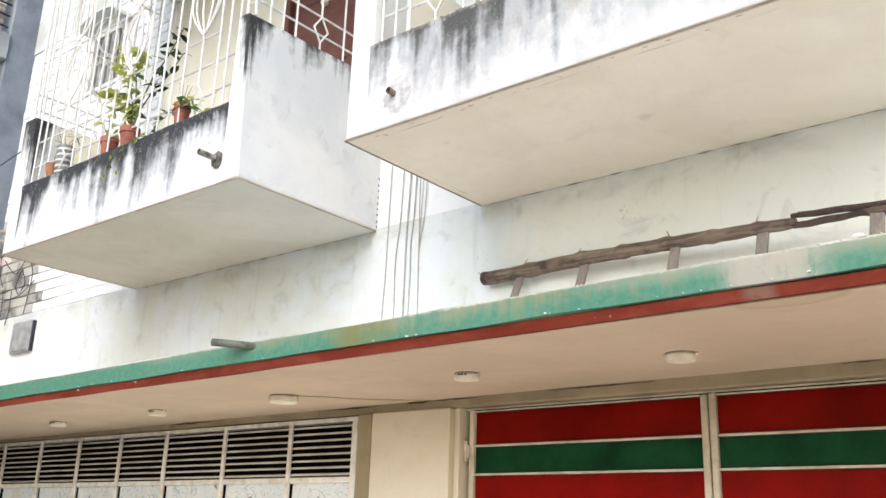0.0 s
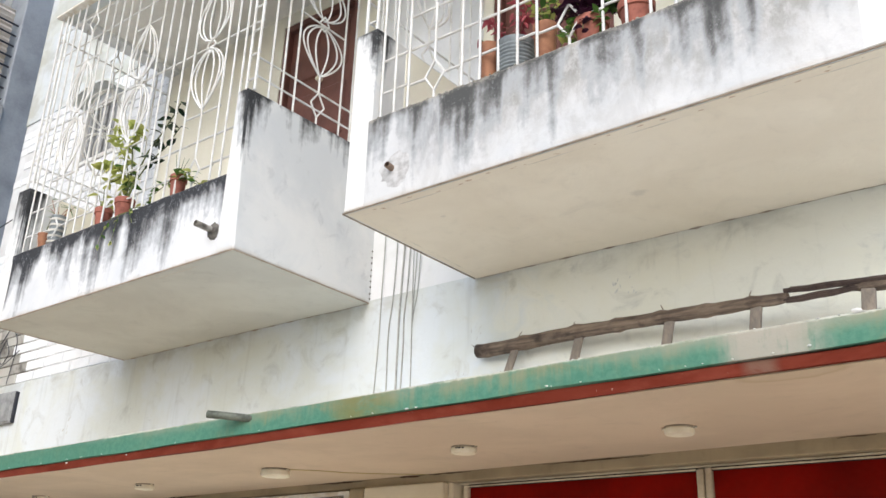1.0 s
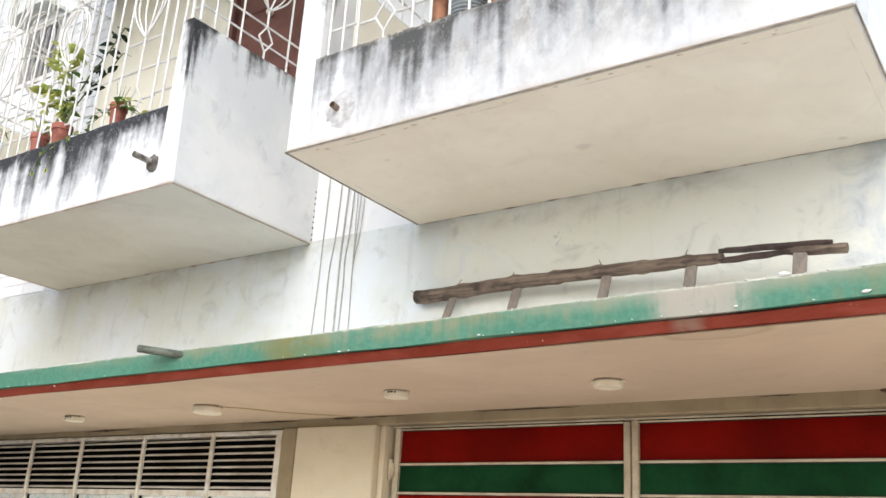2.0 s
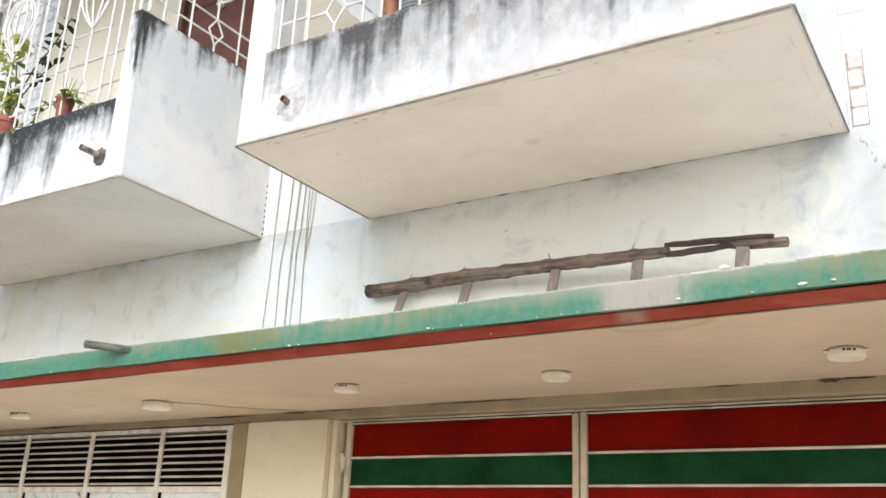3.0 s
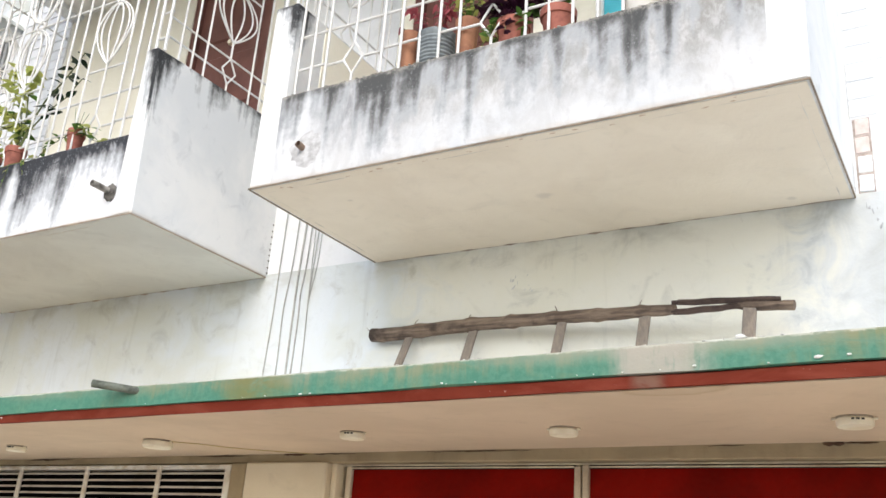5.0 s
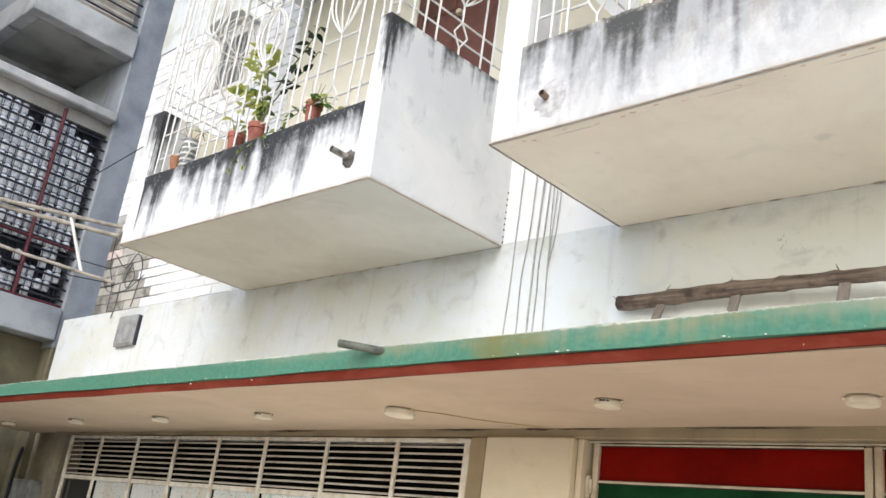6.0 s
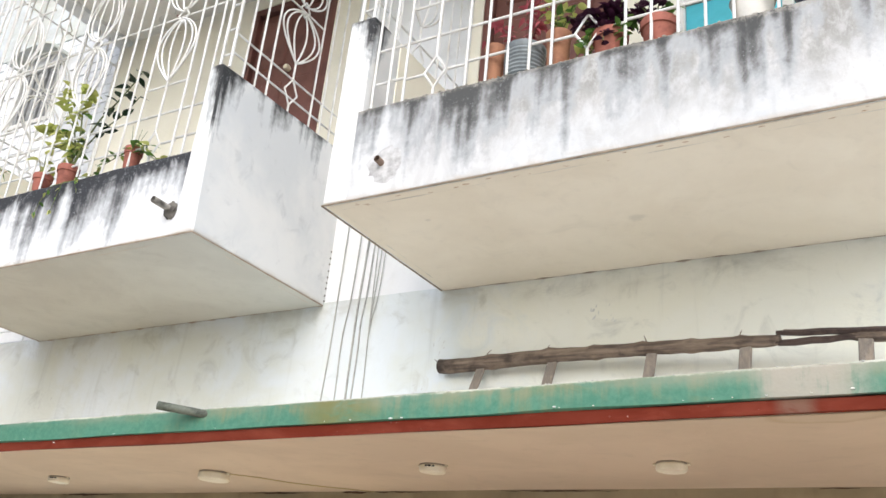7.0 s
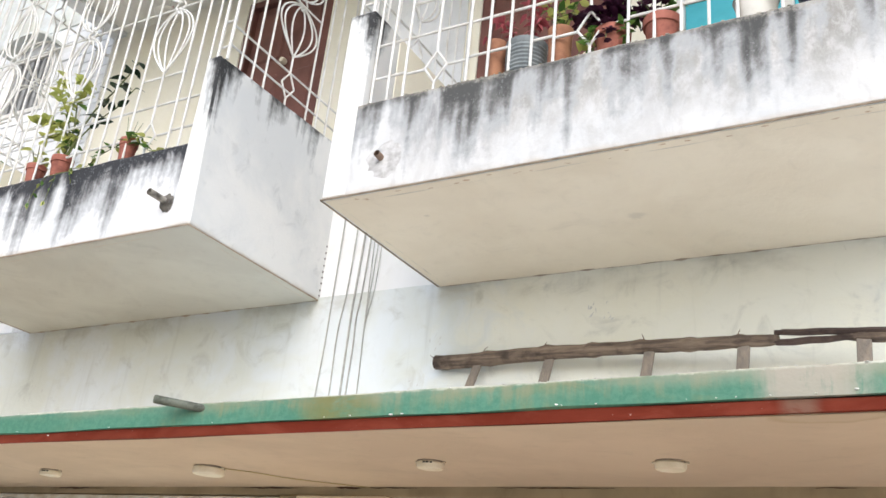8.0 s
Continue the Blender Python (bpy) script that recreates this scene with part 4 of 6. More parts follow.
def bay(parent, m, u, z0, z1, mid, half, mesh, low, high):
    """One ornament on its axis, with lozenges below and above and the bars that hold them."""
    for k, s in enumerate(mesh):
        for turn in (0, 180):
            piece("scroll", s, parent, m @ Matrix.Translation((u, 0.003 * (k - 1), mid)) @ pose(0, 0, 0, 0, turn, 0))
    piece("lozenge", KNOT, parent, m @ Matrix.Translation((u, 0, mid)))
    piece("lozenge", LOZENGE, parent, m @ Matrix.Translation((u, 0, low)))
    piece("lozenge", LOZENGE, parent, m @ Matrix.Translation((u, 0, high)))
    upright(parent, m, u, z0, low - 0.075)
    if mid - half - low - 0.075 > 0.01:
        upright(parent, m, u, low + 0.075, mid - half)
    upright(parent, m, u, mid + half, high - 0.075)
    upright(parent, m, u, high + 0.075, z1)


def front_grille(parent, x0, x1, axes):
    m = Matrix.Translation((0, -0.915, 0))
    top, mid = 5.445, 4.53
    foot = (SILL2 if x0 == R0 else SILL) - 0.005
    for a in axes:
        bay(parent, m, a, foot, top, mid, 0.405, ORN_FRONT, 3.76, 5.225)
        for s in (-0.142, 0.142):
            upright(parent, m, a + s, foot, top)
        level(parent, m, a - 0.142, a + 0.142, 4.11)
        level(parent, m, a - 0.142, a + 0.142, 4.945)
        level(parent, m, a + 0.05, a + 0.142, 3.765)
        level(parent, m, a - 0.142, a - 0.05, 3.765)
    xs = sorted(axes)
    gaps = [(xs[i] + 0.142, xs[i + 1] - 0.142) for i in range(len(xs) - 1)]
    for a, b in gaps:
        for k in (1, 2, 3):
            upright(parent, m, a + (b - a) * k / 4, foot, top)
        level(parent, m, a, b, 3.775)
    for a, b in ((x0 + 0.135, xs[0] - 0.142), (xs[-1] + 0.142, x1 - 0.135)):
        n = max(1, round((b - a) / 0.075))
        for k in range(n):
            upright(parent, m, a + 0.012 + (b - a - 0.012) * k / n if a < xs[0] else a + (b - a - 0.012) * (k + 1) / n, foot, top)
        level(parent, m, a, b, 3.775)
    level(parent, m, x0 + 0.13, x1 - 0.13, 3.94)
    for z in (4.53, 5.10, 5.30):
        level(parent, m, x0 + 0.03, x1 - 0.03, z)
    for a in (x0 + 0.03, x0 + 0.095, x1 - 0.095, x1 - 0.03):
        upright(parent, m, a, PIER - 0.005, top, BAR * 1.35, "corner_post")
    for k in range(9):
        for a in (x0 + 0.03, x1 - 0.095):
            level(parent, m, a, a + 0.065, PIER + 0.08 + k * 0.15, "tie")


def side_grille(parent, x):
    m = Matrix.Translation((x, 0, 0)) @ pose(0, 0, 0, 0, 0, 90)
    top, mid = 5.465, 4.745
    bay(parent, m, -0.48, PIER - 0.005, top, mid, 0.345, ORN_SIDE, 4.225, 5.29)
    for u in (-0.82, -0.735, -0.65, -0.31, -0.225, -0.14, -0.03):
        upright(parent, m, u, PIER - 0.005, top)
    for z in (4.20, 4.31, 5.27):
        level(parent, m, -0.90, -0.02, z)
    level(parent, m, -0.65, -0.31, 4.745)


for x0, x1, axes in ((L0, L1, (-2.465, -1.80, -1.145)), (R0, R1, (0.44, 1.085, 1.745))):
    g = thing("balcony_grille", ((x0 + x1) / 2, -0.915, SILL), "white welded steel safety grille with tulip ornaments", "grille", "balcony grilles")
    front_grille(g, x0, x1, axes)
    side_grille(g, x0 + 0.035)
    side_grille(g, x1 - 0.035)
    part("head_rail", box(x0 - 0.004, x1 + 0.004, -B - 0.004, -0.90, 5.425, 5.442, 0.003), frame_worn, g, "flat rail under the beam")

# ---- ceiling lamps ----
def round_lamp(loc, r, h, slots, label):
    e = thing("ceiling_lamp", loc, label, "ceiling lamp", "canopy lamps")
    # brown plate colour draws the contact shadow above the drum
    part("mounting_plate", lathe([(0, 0.0), (r * 0.97, 0.0), (r * 0.97, -0.005), (0, -0.005)], 28), rim_soft, e, "mounting plate coloured brown for the shadow line at the soffit", local=True)
    drum = part("drum", lathe([(0, -0.006), (r * 0.94, -0.006), (r, -0.010), (r, -h + 0.006), (r * 0.93, -h), (r * 0.8, -h + 0.002), (0, -h + 0.003)], 28), lamp_plastic, e, local=True)
    for k in range(slots):
        a = radians(272 + 15 * k)
        bm = box(-0.004 - 0.002 * (k % 2), 0.004, -0.0012, 0.0012, -0.0025, 0.0025)
        bmesh.ops.rotate(bm, verts=bm.verts, matrix=Euler((0, 0, a + radians(90))).to_matrix())
        bmesh.ops.translate(bm, verts=bm.verts, vec=((r + 0.0005) * math.cos(a), (r + 0.0005) * math.sin(a), -h * 0.45))
        part("slot", bm, slot_shadow_black, drum, "dark slot", local=True)
    for a in (radians(5), radians(185)):
        part("tab", box((r + 0.003) * math.cos(a) - 0.007, (r + 0.003) * math.cos(a) + 0.007, (r + 0.003) * math.sin(a) - 0.004, (r + 0.003) * math.sin(a) + 0.004, -0.009, -0.002, 0.002), lamp_plastic, e, local=True)
    return e


def soffit(x, y):
    return 2.260 + SLOPE * 0.6 * x + (0.052 if y > -0.6 else 0.0257) * (y + 0.6)


big = round_lamp((-0.621, -0.627, soffit(-0.621, -0.627)), 0.065, 0.033, 0, "round cream plastic lamp on the beige soffit")
small = round_lamp((0.455, -0.675, soffit(0.455, -0.675)), 0.048, 0.027, 3, "small round white lamp with dark slots on the soffit")
round_lamp((1.285, -0.611, soffit(1.285, -0.611)), 0.049, 0.027, 0, "round cream plastic lamp above the gate")
round_lamp((2.200, -0.633, soffit(2.20, -0.633)), 0.052, 0.030, 3, "round cream lamp with dark slots above the gate")
for x, y in ((-1.61, -0.61), (-2.62, -0.59), (-3.66, -0.59), (-4.75, -0.57)):
    copy_thing(small, Matrix.Translation((x, y, soffit(x, y))))

wire = tube([(-0.565, -0.600, soffit(-0.565, -0.600) - 0.003), (-0.50, -0.50, soffit(-0.50, -0.50) - 0.003), (-0.455, -0.36, soffit(-0.455, -0.36) - 0.004), (-0.39, -0.235, soffit(-0.39, -0.235) - 0.003), (-0.30, -0.14, soffit(-0.3, -0.14) - 0.004), (-0.22, -0.045, soffit(-0.22, -0.04) - 0.004)], 0.002, 6)
solid("soffit_cable", wire, cable_yellow, "thin yellowed cable pinned along the soffit", "cable")

ul = thing("balcony_lamp", (-1.02, -0.50, CEIL), "white round lamp under the balcony ceiling", "ceiling lamp")
part("base", lathe([(0, 0), (0.05, 0), (0.05, -0.012), (0, -0.012)], 20), white_plastic, ul, local=True)
part("shade", lathe([(0, -0.012), (0.062, -0.012), (0.07, -0.03), (0.06, -0.06), (0.03, -0.075), (0, -0.078)], 20), white_plastic, ul, local=True)

# ---- pipes ----
def stub_pipe(p0, p1, r, material, collar, label):
    e = thing("drain_pipe", p0, label, "pipe", "drain pipes")
    d = (Vector(p1) - Vector(p0)).normalized()
    p = [Vector(p0) - d * 0.03, Vector(p0) + (Vector(p1) - Vector(p0)) * 0.5, Vector(p1)]
    bm = tube(p, r, 14, caps=False)
    tube([p[2], p[1], p[0]], r * 0.8, 14, bm, caps=False)
    tube_part = part("pipe", bm, material, e)
    # black plug colours in the shade down the bore
    part("bore", tube([Vector(p0), Vector(p0) + d * 0.012], r * 0.79, 12), slot_shadow_black, tube_part, "black plug for the shade inside the pipe")
    if collar:
        blob = bmesh.new()
        bmesh.ops.create_icosphere(blob, subdivisions=3, radius=1.0)
        for v in blob.verts:
            v.co += noise.noise_vector(v.co * 2.3) * (0.36 if collar < 0.07 else 0.30)
            v.co = Vector((v.co.x * collar * (1.0 if collar < 0.07 else 1.2), v.co.y * (0.022 if collar < 0.07 else 0.005), v.co.z * collar * 1.1))
        bmesh.ops.translate(blob, verts=blob.verts, vec=Vector(p0) + Vector((0.0, 0.002, -0.004)))
        part("mortar_patch", blob, moss_render if collar < 0.07 else patch_mortar, e, "rough mortar patch round the pipe")
    return e


stub_pipe((-0.862, -B, 3.350), (-0.866, -B - 0.105, 3.354), 0.0155, pipe_pale, 0.040, "short grey drain pipe sticking out of a balcony parapet")
stub_pipe((0.265, -B, 3.360), (0.265, -B - 0.035, 3.364), 0.0135, pipe_rust, 0.078, "short rusty drain pipe in a patched balcony parapet")
cp = stub_pipe((-0.135, -1.195, 2.330), (-0.291, -1.288, 2.347), 0.0145, pipe_grey, 0.0, "grey-green drain pipe lying over the canopy edge")
part("mortar_patch", rough_up(box(-0.195, -0.15, -1.2125, -1.204, 2.328, 2.342, 0.003, segments=2), 2, 0.004, 60), patch_mortar, cp, "flaking white mortar below the pipe")

# ---- ladder lying on edge on the canopy ----
lad = thing("bamboo_ladder", (1.0, -0.25, 2.36), "weathered brown wooden ladder with a split rail, lying on the canopy", "ladder")
RAIL = [(0.058, 2.836), (0.11, 2.830), (0.33, 2.830), (0.62, 2.827), (0.82, 2.822), (1.03, 2.814), (1.22, 2.805), (1.41, 2.797), (1.575, 2.792)]


def rail_y(x):
    return -0.045 - 0.082 * x


pts, rad = [], []
for i in range(len(RAIL) - 1):
    (xa, za), (xb, zb) = RAIL[i], RAIL[i + 1]
    for k in range(6):
        x = xa + (xb - xa) * k / 6
        z = za + (zb - za) * k / 6
        pts.append((x, rail_y(x) + 0.003 * noise.noise(Vector((x * 9, 0, 0))), z + 0.004 * noise.noise(Vector((x * 7, 3, 0)))))
        rad.append(0.0335 - 0.0065 * x + 0.003 * noise.noise(Vector((x * 11, 1, 5))) + (0.0055 if k == 0 and i not in (0, 1) else 0.0) - (0.0010 * k if i == 7 else 0.0))
rail = tube(pts, rad, 12)
bmesh.ops.subdivide_edges(rail, edges=[e for e in rail.edges if abs(e.verts[0].co.x - e.verts[1].co.x) > 0.02], cuts=2)
for v in rail.verts:
    v.co += noise.noise_vector(Vector((v.co.x * 8, v.co.y * 60, v.co.z * 60))) * 0.003
part("rail", rail, old_wood, lad, "knotty round rail")
for (xa, za), (xb, zb), r in (((1.53, 2.781), (1.82, 2.774), 0.0105), ((1.535, 2.815), (1.94, 2.784), 0.0125), ((1.54, 2.772), (1.80, 2.770), 0.0095), ((1.56, 2.822), (1.86, 2.795), 0.006)):
    n = 9
    p = [(xa + (xb - xa) * k / n, rail_y(xa + (xb - xa) * k / n) - 0.008, za + (zb - za) * k / n + 0.0015 * math.sin(k * 1.7 + xa * 9)) for k in range(n + 1)]
    part("split_stave", tube(p, [r * (0.6 + 0.4 * math.sin(math.pi * (k + 1) / (n + 2))) for k in range(n + 1)], 6), rung_wood if r < 0.007 else split_wood, lad, "split end of the rail")
n = 8
part("rail_end", rough_up(tube([(1.76 + 0.225 * k / n, rail_y(1.76 + 0.225 * k / n), 2.780 - 0.003 * k) for k in range(n + 1)], [0.010, 0.014, 0.018, 0.020, 0.019, 0.0185, 0.018, 0.0195, 0.018], 10), 1, 0.003, 25), old_wood, lad)
for x, lean, w in ((0.275, -0.035, 0.020), (0.625, -0.01, 0.021), (1.060, 0.0, 0.021), (1.424, 0.004, 0.022), (1.830, 0.0, 0.024)):
    y = rail_y(x)
    bm = box(-w, w, -0.009, 0.009, 0.0, 1.0, 0.004)
    top, bot = Vector((x, y, 2.818 - 0.024 * x)), Vector((x + lean, y - 0.15, 2.40 + SLOPE * x))
    for v in bm.verts:
        f = v.co.z
        v.co = bot.lerp(top, f) + Vector((v.co.x, v.co.y, 0.0)) + noise.noise_vector(v.co * 5 + Vector((x, 0, 0))) * 0.004
    part("rung", bm, rung_wood, lad, "flat worn rung")
part("rail", tube([(0.08 + 0.2 * k, rail_y(0.08 + 0.2 * k) - 0.15, 2.38 + SLOPE * (0.08 + 0.2 * k)) for k in range(10)], 0.024, 10), old_wood, lad, "knotty round rail")
for x, z, dx in ((0.07, 2.842, -0.022), (0.60, 2.848, 0.012), (1.045, 2.838, -0.006), (1.40, 2.817, 0.01), (0.30, 2.856, 0.02)):
    part("twig", tube([(x, rail_y(x) - 0.012, z - 0.006), (x + dx, rail_y(x) - 0.02, z + 0.012), (x + dx * 1.6, rail_y(x) - 0.02, z + 0.022)], [0.003, 0.002, 0.001], 5), old_wood, lad)

# ---- cables down the wall strip ----
for q, r in (([(-0.600, 3.95), (-0.602, 3.57), (-0.608, 3.22), (-0.612, 2.97), (-0.623, 2.74), (-0.64, 2.37)], 0.0033),
             ([(-0.505, 3.95), (-0.514, 3.51), (-0.524, 3.24), (-0.545, 3.03), (-0.542, 2.74), (-0.55, 2.37)], 0.0033),
             ([(-0.445, 3.95), (-0.462, 3.49), (-0.475, 3.17), (-0.477, 2.93), (-0.478, 2.74), (-0.482, 2.37)], 0.0052),
             ([(-0.408, 3.95), (-0.422, 3.47), (-0.430, 3.25), (-0.444, 3.10), (-0.440, 2.95), (-0.445, 2.74), (-0.452, 2.37)], 0.0038),
             ([(-0.400, 3.95), (-0.395, 3.39), (-0.392, 3.19), (-0.389, 3.04), (-0.382, 2.74), (-0.386, 2.37)], 0.0026),
             ([(-0.362, 3.95), (-0.374, 3.43), (-0.384, 3.20), (-0.391, 3.06)], 0.0026),
             ([(-0.335, 3.95), (-0.352, 3.37), (-0.363, 3.21), (-0.380, 3.12), (-0.388, 3.04)], 0.0026)):
    solid("wall_cable", tube(slack(q, 6, -0.016), r, 6), cable_grey, "thin grey cable hanging down the white wall", "cable", group="wall cables")

# ---- grey box on the wall ----
mb = thing("meter_box", (-4.37, -0.03, 2.9), "square grey meter box on a whitewashed wall", "meter box")
case = part("case", rough_up(box(-4.535, -4.245, -0.045, -0.01, 2.922, 3.168, 0.006), 2, 0.003, 15), slate_box, mb)
part("cover", rough_up(box(-4.522, -4.258, -0.053, -0.044, 2.936, 3.155, 0.004), 2, 0.002, 15), slate_box, case, "scratched grey cover")
# dark strip coloured in as the shadow along the box's right edge
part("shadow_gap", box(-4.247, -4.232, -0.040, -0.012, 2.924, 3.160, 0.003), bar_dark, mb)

# ---- scuffs on the plaster band ----
rs = random.Random(21)
band_ob = bpy.data.objects["wall_plaster_band"]
for cx, cz, size, lean in ((0.77, 3.04, 0.05, 0.2), (0.85, 2.99, 0.03, 0.9), (-2.74, 2.86, 0.07, 0.5), (-1.68, 2.88, 0.06, 0.4), (-3.51, 2.81, 0.08, 0.6), (2.33, 3.03, 0.07, 0.5), (2.40, 2.82, 0.07, 0.7), (2.25, 3.15, 0.05, 0.1), (-4.95, 2.88, 0.08, 0.8), (-0.1, 2.75, 0.05, 0.9), (0.02, 2.95, 0.04, 0.5)):
    bm = bmesh.new()
    for _ in range(6):
        a = lean + rs.uniform(-0.5, 0.5)
        ln, w = size * rs.uniform(0.08, 0.34), size * rs.uniform(0.03, 0.11)
        c = Vector((cx + rs.gauss(0, size * 0.40), -0.0145, cz + rs.gauss(0, size * 0.45)))
        u, v = Vector((math.sin(a), 0, math.cos(a))), Vector((math.cos(a), 0, -math.sin(a)))
        ring = []
        for k in range(9):
            t = 2 * math.pi * k / 9
            f = rs.uniform(0.45, 1.25)
            ring.append(bm.verts.new(c + u * ln * math.cos(t) * f + v * w * math.sin(t) * f))
        top = bm.verts.new(c + Vector((0, -0.0012, 0)))
        for k in range(9):
            bm.faces.new((ring[k], ring[(k + 1) % 9], top))
    part("scuff", bm, scuff_dark if cx > 2 else scuff_dirt, band_ob, "grey scuff")

# ---- switch box and cable in the side passage ----
sb = thing("switch_box", (-5.52, 0.02, 1.5), "dusty grey steel switch box on a dirty passage wall", "switch box")
case = part("case", box(-5.69, -5.33, -0.03, 0.06, 1.45, 1.885, 0.006), slate_box, sb)
part("cover", box(-5.67, -5.35, -0.038, -0.029, 1.47, 1.865, 0.004), slate_box, case, "scratched grey cover")
solid("passage_cable", tube([(-5.70, -0.02, 2.14), (-5.735, -0.02, 2.07), (-5.76, -0.02, 1.95), (-5.765, -0.02, 1.7), (-5.80, -0.02, 1.3)], 0.014, 7), bar_dark, "black cable running down a passage corner", "cable")

# ---- flakes of whitewash along the canopy edge ----
flakes = bmesh.new()
rnd = random.Random(4)
spots = [(2.02, 2.354, 0.015), (2.55, 2.356, 0.010), (2.60, 2.357, 0.011), (2.64, 2.357, 0.009), (2.70, 2.357, 0.010), (2.42, 2.352, 0.008), (2.20, 2.288, 0.011), (2.27, 2.289, 0.007), (2.75, 2.289, 0.012), (2.79, 2.289, 0.008), (1.15, 2.284, 0.006), (0.62, 2.279, 0.007), (0.66, 2.279, 0.005), (-0.9, 2.262, 0.005), (-1.35, 2.265, 0.006), (1.9, 2.286, 0.006)]
for _ in range(170):
    x = rnd.uniform(-3.2, 3.2)
    spots.append((x, (2.3500 if rnd.random() < 0.85 else 2.281), rnd.uniform(0.0012, 0.0045) * (1.0 if x > -1 else 0.6)))
for x, z, r in spots:
    b2 = bmesh.new()
    bmesh.ops.create_icosphere(b2, subdivisions=1, radius=1.0)
    for v in b2.verts:
        v.co = Vector((v.co.x * r * rnd.uniform(0.6, 1.3), v.co.y * 0.005, v.co.z * r * 0.45)) + Vector((x, -1.207, z + SLOPE * x))
    me = bpy.data.meshes.new("scratch")
    b2.to_mesh(me)
    b2.free()
    flakes.from_mesh(me)
    bpy.data.meshes.remove(me)
solid("paint_flakes", flakes, chip_white, "flakes of old whitewash along the canopy edge", "paint flakes", "stuff")

# ---- broken plaster where soffit meets lintel ----
gaps = bmesh.new()
for xa, xb, w in ((-0.40, -0.27, 0.005), (-0.27, 0.02, 0.002), (-0.95, -0.62, 0.003), (1.62, 1.75, 0.002), (2.02, 2.09, 0.010), (2.09, 2.20, 0.003), (2.34, 2.60, 0.009), (0.4, 0.9, 0.002), (-2.3, -1.9, 0.004)):
    k = max(4, int((xb - xa) / 0.02))
    tube([(xa + (xb - xa) * i / k, -0.041, 2.285 + SLOPE * 0.6 * xa + 0.004 * noise.noise(Vector((xa + i * 0.4, 1, 0)))) for i in range(k + 1)],
         [max(0.001, 1.5 * w * math.sin(math.pi * (i + 0.5) / (k + 1)) * (0.8 + 0.8 * noise.noise(Vector((i * 0.7, xa, 3))))) for i in range(k + 1)], 6, gaps)
part("plaster_crack", gaps, rust_crack, canopy, "dark broken joint along the soffit")


# ---- potted plants ----
def leaf_mesh(name, material, wide=0.42, fold=0.25, curl=0.25):
    bm = bmesh.new()
    n = 5
    rows = []
    for i in range(n + 1):
        s = i / n
        w = wide * math.sin(math.pi * min(0.999, s ** 0.75)) * 0.5
        z = -curl * s * s
        rows.append([bm.verts.new((-w, s, z + fold * w)), bm.verts.new((0, s, z)), bm.verts.new((w, s, z + fold * w))] if 0 < i < n else [bm.verts.new((0, s, z))])
    for a, b in zip(rows, rows[1:]):
        if len(a) == 1:
            bm.faces.new((a[0], b[1], b[0]))
            bm.faces.new((a[0], b[2], b[1]))
        elif len(b) == 1:
            bm.faces.new((a[0], a[1], b[0]))
            bm.faces.new((a[1], a[2], b[0]))
        else:
            bm.faces.new((a[0], a[1], b[1], b[0]))
            bm.faces.new((a[1], a[2], b[2], b[1]))
    return mesh_of(name, bm, material)


LEAF = {k: leaf_mesh("leaf", m, w, f, c) for k, m, w, f, c in (("lime", leaf_lime, 0.62, 0.3, 0.3), ("green", leaf_green, 0.5, 0.3, 0.3), ("dark", leaf_dark, 0.5, 0.2, 0.15),
                                                              ("red", leaf_red, 0.30, 0.3, 0.35), ("purple", leaf_purple, 0.62, 0.4, 0.4), ("spike", leaf_green, 0.1, 0.3, 0.25), ("blade", leaf_dark, 0.22, 0.3, 0.5))}


def pot(e, r, h, material, style):
    if style == "rim":
        prof = [(0, 0.0), (r * 0.68, 0.0), (r * 0.70, 0.004), (r * 0.90, h * 0.74), (r * 1.0, h * 0.75), (r * 1.03, h * 0.97), (r * 1.0, h), (r * 0.92, h), (r * 0.88, h * 0.88)]
    elif style == "tall":
        prof = [(0, 0.0), (r * 0.78, 0.0), (r * 0.80, 0.004), (r * 0.98, h * 0.9), (r * 1.05, h * 0.93), (r * 1.05, h), (r * 0.95, h), (r * 0.92, h * 0.92)]
    elif style == "ribbed":
        prof = [(0, 0.0), (r * 0.86, 0.0)]
        for k in range(9):
            z = h * (0.04 + 0.9 * k / 9)
            prof += [(r * (0.92 + 0.08 * k / 9), z), (r * (0.99 + 0.05 * k / 9), z + h * 0.045)]
        prof += [(r * 1.04, h), (r * 0.97, h), (r * 0.95, h * 0.9)]
    else:
        prof = [(0, 0.0), (r * 0.80, 0.0), (r * 0.83, 0.006), (r * 0.95, h * 0.62), (r * 1.0, h * 0.64), (r * 1.0, h * 0.70), (r * 0.97, h * 0.72), (r * 1.01, h * 0.95), (r * 1.06, h * 0.96), (r * 1.06, h), (r * 0.98, h), (r * 0.95, h * 0.9)]
    body = part("pot", lathe(prof, 22), material, e, local=True)
    part("soil", lathe([(0, h * 0.89), (r * 0.93, h * 0.885)], 16), soil, body, "dry dark soil", local=True)


def stem(e, pts, r0, r1, material=None):
    n = len(pts)
    part("stem", tube(pts, [r0 + (r1 - r0) * i / (n - 1) for i in range(n)], 5), material or stem_green, e, local=True)


def leaf(e, kind, p, heading, lift, size, roll=0.0):
    ob = new("leaf", LEAF[kind])
    ob.parent = e
    ob.matrix_basis = pose(*p, lift, roll, heading) @ Matrix.Diagonal((size, size, size, 1))


